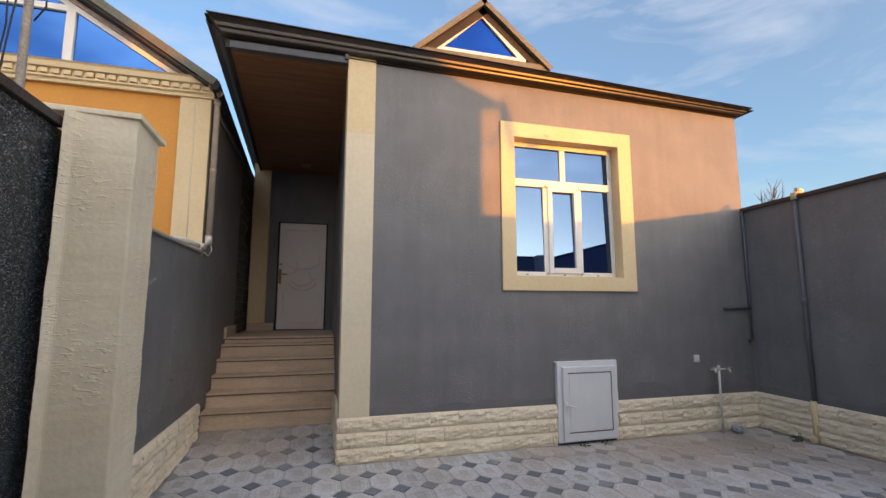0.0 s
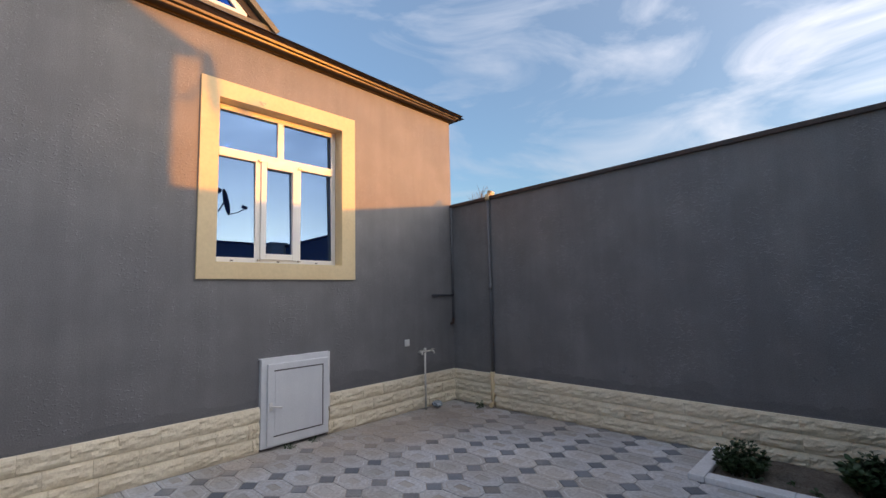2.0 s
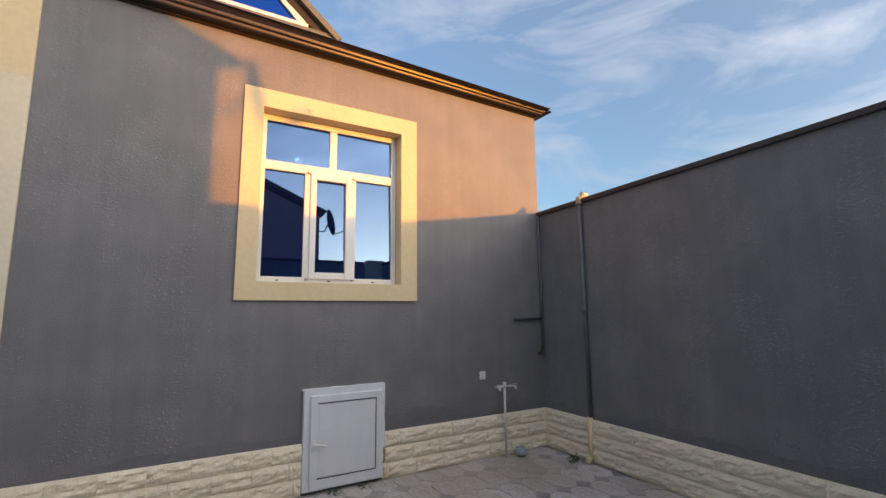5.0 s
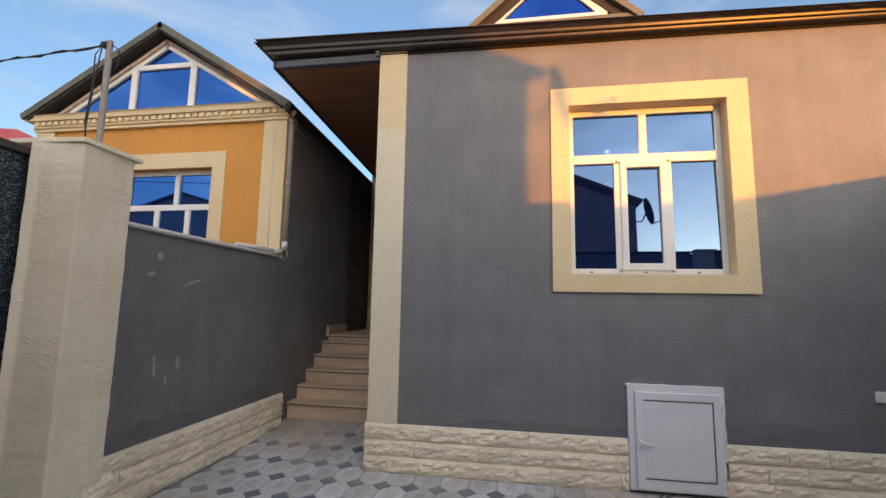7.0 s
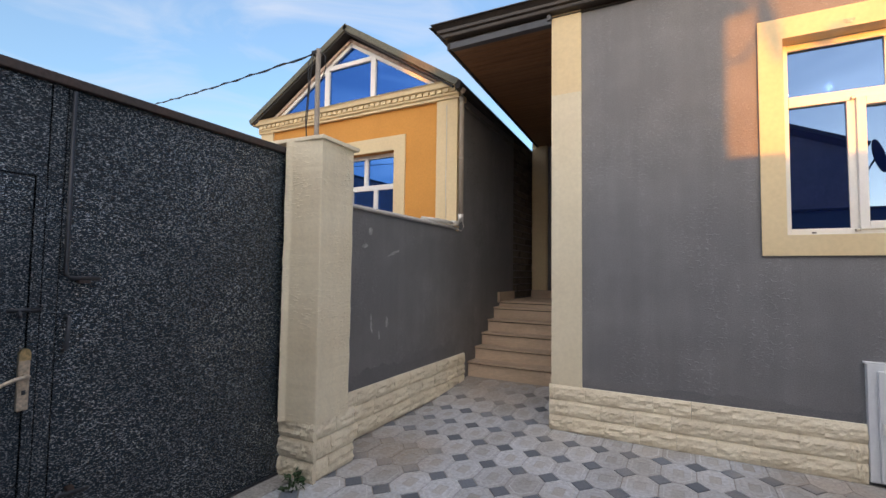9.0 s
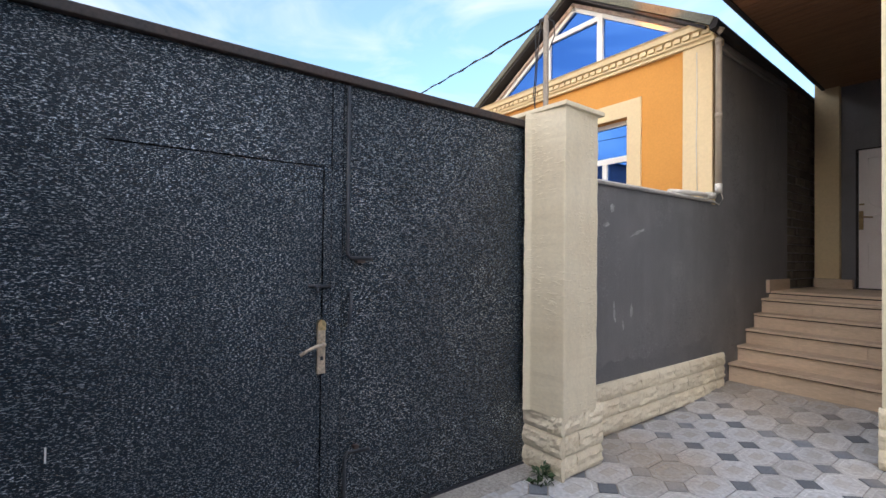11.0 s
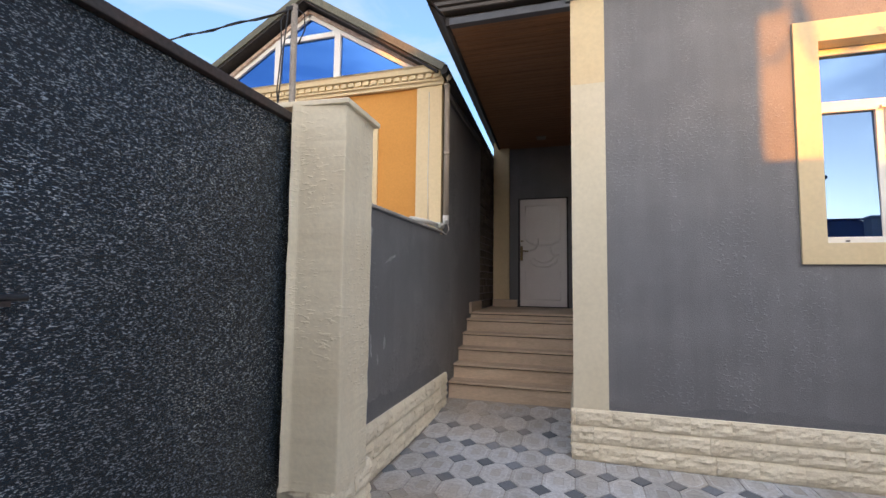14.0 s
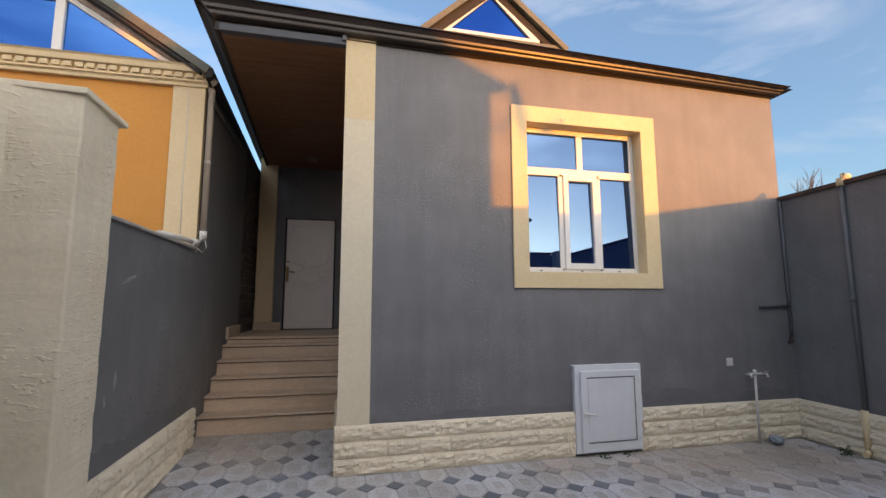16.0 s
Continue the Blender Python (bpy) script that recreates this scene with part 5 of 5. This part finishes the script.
def branch(p, d, ln, r, depth):
    q = p + d * ln
    tube(twigs, [p, p.lerp(q, 0.5) + Vector((rnd.uniform(-1, 1), rnd.uniform(-1, 1), 0)) * ln * 0.05, q], [r, r * 0.8, r * 0.6], 5)
    if depth:
        for _ in range(3):
            nd = (d + Vector((rnd.uniform(-1, 1), rnd.uniform(-1, 1), rnd.uniform(-0.1, 0.8))) * 0.55).normalized()
            branch(p.lerp(q, rnd.uniform(0.55, 1)), nd, ln * rnd.uniform(0.55, 0.75), r * 0.6, depth - 1)


for _ in range(4):
    branch(Vector((9.0, 2.55, 2.9)), Vector((rnd.uniform(-0.35, 0.35), rnd.uniform(-0.35, 0.35), 1)).normalized(), rnd.uniform(0.6, 0.8), 0.012, 2)
part("trunk", trunk, BARK, tree)
part("crown", twigs, BARK, tree)

# ---- split-face plinth stones ----
def stone_mesh(seed, ln, ht, dp):
    rnd = random.Random(seed)
    nx, nz_ = 14, 7
    bm = bmesh.new()
    grid = []
    for j in range(nz_ + 1):
        row = []
        for i in range(nx + 1):
            u, v = i / nx, j / nz_
            k = min(1, min(u, 1 - u) * ln / 0.012 + 0.80) * min(1, min(v, 1 - v) * ht / 0.028)
            p = Vector((u * ln + seed * 3.7, v * ht * 1.3, seed * 0.9))
            chip = abs(noise.noise(Vector((p.x * 13 + 5, p.y * 24, p.z * 7))))
            out = dp * (0.50 + k * (0.38 + 0.36 * noise.noise(Vector((p.x * 8, p.y * 18, p.z * 9))) + 0.18 * noise.noise(Vector((p.x * 26, p.y * 44, p.z * 17))) - 0.22 * chip))
            jit = 0.25 * ht / nz_ * noise.noise(Vector((p.x * 31, p.y * 37, 2.2))) if 0 < j < nz_ else 0.0
            row.append(bm.verts.new(((u - 0.5) * ln, -out, (v - 0.5) * ht + jit)))
        grid.append(row)
    for j in range(nz_):
        for i in range(nx):
            bm.faces.new((grid[j][i], grid[j][i + 1], grid[j + 1][i + 1], grid[j + 1][i]))
    rim = grid[0] + [r[-1] for r in grid[1:]] + grid[-1][-2::-1] + [r[0] for r in grid[-2:0:-1]]
    back = [bm.verts.new((v.co.x, 0.0, v.co.z)) for v in rim]
    n = len(rim)
    for k in range(n):
        bm.faces.new((rim[k], back[k], back[(k + 1) % n], rim[(k + 1) % n]))
    bmesh.ops.recalc_face_normals(bm, faces=bm.faces)
    me = bpy.data.meshes.new("stone")
    bm.to_mesh(me)
    bm.free()
    me.materials.append(STONE)
    return me


SH = PL / 3
variants = [stone_mesh(s, 0.30 - 0.002, SH - 0.003, 0.050) for s in range(12)]


def stones(name, label, p0, p1, gaps=()):
    """Three courses of split stone along the line p0-p1; the face looks to the right of the way."""
    p0, p1 = Vector((*p0, 0)), Vector((*p1, 0))
    d = (p1 - p0)
    total = d.length
    ang = math.atan2(d.y, d.x)
    base = structure(new(name), label, "plinth")
    rnd = random.Random(len(name) + int(total * 100))
    for c in range(3):
        s = -rnd.uniform(0, 0.28)
        while s < total - 0.02:
            a, b = max(s, 0), min(s + 0.30, total)
            s += 0.30
            for g0, g1 in gaps:
                if a < g1 and b > g0:
                    if a < g0:
                        b = g0
                    elif b > g1:
                        a = g1
                    else:
                        b = a
            if b - a < 0.03:
                continue
            ob = new("stone", rnd.choice(variants))
            ob.parent = base
            ob.matrix_basis = Matrix.LocRotScale(p0 + d.normalized() * (a + b) / 2 + Vector((0, 0, (c + 0.5) * SH)), Euler((0, 0, ang)), Vector(((b - a) / 0.30, 1, 1)))
    return base


stones("plinth_front", "cream split-stone plinth of the front wall", (0.0, 0.0), (XR - 0.02, 0.0), ((HX0 - 0.003, HX1 + 0.003),))
stones("plinth_porch_side", "cream split-stone plinth beside the steps", (0.04, 1.24), (0.04, 0.0))
pr = stones("plinth_right", "cream split-stone plinth of the yard wall", (XR, -0.02), (XR, -4.968))
pr.rotation_euler.x = 0.0052
stones("plinth_corner_pillar", "cream split-stone foot of the corner pillar", (4.965, -4.968), (4.965, -5.16))
stones("plinth_corner_pillar", "cream split-stone foot of the corner pillar", (XR - 0.01, -4.968), (4.95, -4.968))
stones("plinth_back", "cream split-stone plinth of the back wall", (4.94, YB), (XL + 0.02, YB))
stones("plinth_left", "cream split-stone plinth of the side wall", (-1.50, -1.66), (-1.50, 1.10))
stones("plinth_gate_pillar", "cream split-stone foot of the gate pillar", (-1.212, -2.062), (-1.217, -1.60))
stones("plinth_gate_pillar", "cream split-stone foot of the gate pillar", (-1.58, -2.055), (-1.165, -2.040))
structure(part("plinth_core", boxed(-1.64, -1.21, -2.04, -1.62, 0.0, PL - 0.021), PALE), "mortar core of the gate pillar foot", "plinth")
structure(part("plinth_core", boxed(4.98, XR, YB, -4.983, 0.0, PL - 0.001), PALE), "mortar core of the corner pillar foot", "plinth")

# ---- pavers ----
TX, TY = 0.247, 0.387
OX, OY = -0.465, -0.705                    # centre of one dark square
SXH, SYH = 0.082, 0.092                  # half diagonals of a dark square


def octagon(s, z, bm, inset=0.0):
    hx, hy = TX / 2 - 0.003 - inset, TY / 2 - 0.003 - inset
    cx_, cy_ = SXH * s, SYH * s
    pts = ((-hx, -hy + cy_), (-hx + cx_, -hy), (hx - cx_, -hy), (hx, -hy + cy_), (hx, hy - cy_), (hx - cx_, hy), (-hx + cx_, hy), (-hx, hy - cy_))
    return [bm.verts.new((x, y, z)) for x, y in pts]


def stitch(bm, a, b, mi=0):
    n = len(a)
    for k in range(n):
        bm.faces.new((a[k], a[(k + 1) % n], b[(k + 1) % n], b[k])).material_index = mi


def oct_mesh():
    bm = bmesh.new()
    r0, r1, r2 = octagon(1, -0.012, bm), octagon(1, -0.002, bm), octagon(0.97, 0.0, bm, 0.004)
    r3, r4, r5 = octagon(0.85, 0.0, bm, 0.026), octagon(0.83, -0.003, bm, 0.029), octagon(0.80, 0.0, bm, 0.036)
    stitch(bm, r0, r1)
    stitch(bm, r1, r2)
    stitch(bm, r2, r3)
    stitch(bm, r3, r4, 2)
    stitch(bm, r4, r5, 2)
    q = 0.040, 0.066
    sq = [bm.verts.new((x, y, 0.0)) for x, y in ((-q[0], -q[1] * 0.92), (-q[0] * 0.90, -q[1]), (q[0] * 0.90, -q[1]), (q[0], -q[1] * 0.92), (q[0], q[1] * 0.92), (q[0] * 0.90, q[1]), (-q[0] * 0.90, q[1]), (-q[0], q[1] * 0.92))]
    stitch(bm, r5, sq)
    lo = [bm.verts.new((v.co.x * 0.9, v.co.y * 0.93, -0.003)) for v in sq]
    stitch(bm, sq, lo, 1)
    bm.faces.new(lo).material_index = 1
    me = bpy.data.meshes.new("paver")
    bm.to_mesh(me)
    bm.free()
    me.materials.append(OCT)
    me.materials.append(OCT2)
    me.materials.append(OCT3)
    return me


def square_mesh():
    bm = bmesh.new()
    r = [[bm.verts.new((x * k, y * k, z)) for x, y in ((-SXH, 0), (0, -SYH), (SXH, 0), (0, SYH))] for k, z in ((0.94, -0.012), (0.94, -0.002), (0.88, 0.0))]
    stitch(bm, r[0], r[1])
    stitch(bm, r[1], r[2])
    bm.faces.new(r[2])
    me = bpy.data.meshes.new("dark_paver")
    bm.to_mesh(me)
    bm.free()
    me.materials.append(DARKSQ)
    return me


OM, SM = oct_mesh(), square_mesh()
rnd = random.Random(11)
spare = {"oct": [], "sq": []}
for i in range(-5, 25):
    for j in range(-13, 6):
        for kind, mesh, dx, dy in (("oct", OM, 0.5, 0.5), ("sq", SM, 0.0, 0.0)):
            x, y = OX + (i + dx) * TX, OY + (j + dy) * TY
            if not (XL - 0.02 < x < XR - 0.02 and YB < y < 1.22) or (y > -0.02 and x > 0.0) or (y > 1.22):
                continue
            if x > 4.47 and y < -3.42:
                continue
            z = 0.0 if y < 0 else y * 0.077
            m = Matrix.LocRotScale(Vector((x, y, z + rnd.uniform(-0.0015, 0.0015))), Euler((rnd.uniform(-0.006, 0.006) + (0.077 if y > 0 else 0), rnd.uniform(-0.006, 0.006), 0)), None)
            if y < -3.9:
                spare[kind].append(m)
                continue
            ob = new("paver" if kind == "oct" else "dark_paver", mesh)
            ob.parent = floor
            ob.matrix_basis = m
for kind, mesh, nm in (("oct", OM, "far_pavers"), ("sq", SM, "far_dark_pavers")):
    bm = bmesh.new()
    vs, fs, mi = [], [], []
    for m in spare[kind]:
        n = len(vs)
        vs += [tuple(m @ v.co) for v in mesh.vertices]
        fs += [[n + k for k in p.vertices] for p in mesh.polygons]
        mi += [p.material_index for p in mesh.polygons]
    bm.free()
    me = bpy.data.meshes.new(nm)
    me.from_pydata(vs, [], fs)
    for mm in mesh.materials:
        me.materials.append(mm)
    me.polygons.foreach_set("material_index", mi)
    ob = new(nm, me)
    ob.parent = floor
    ob["kind"] = "stuff"
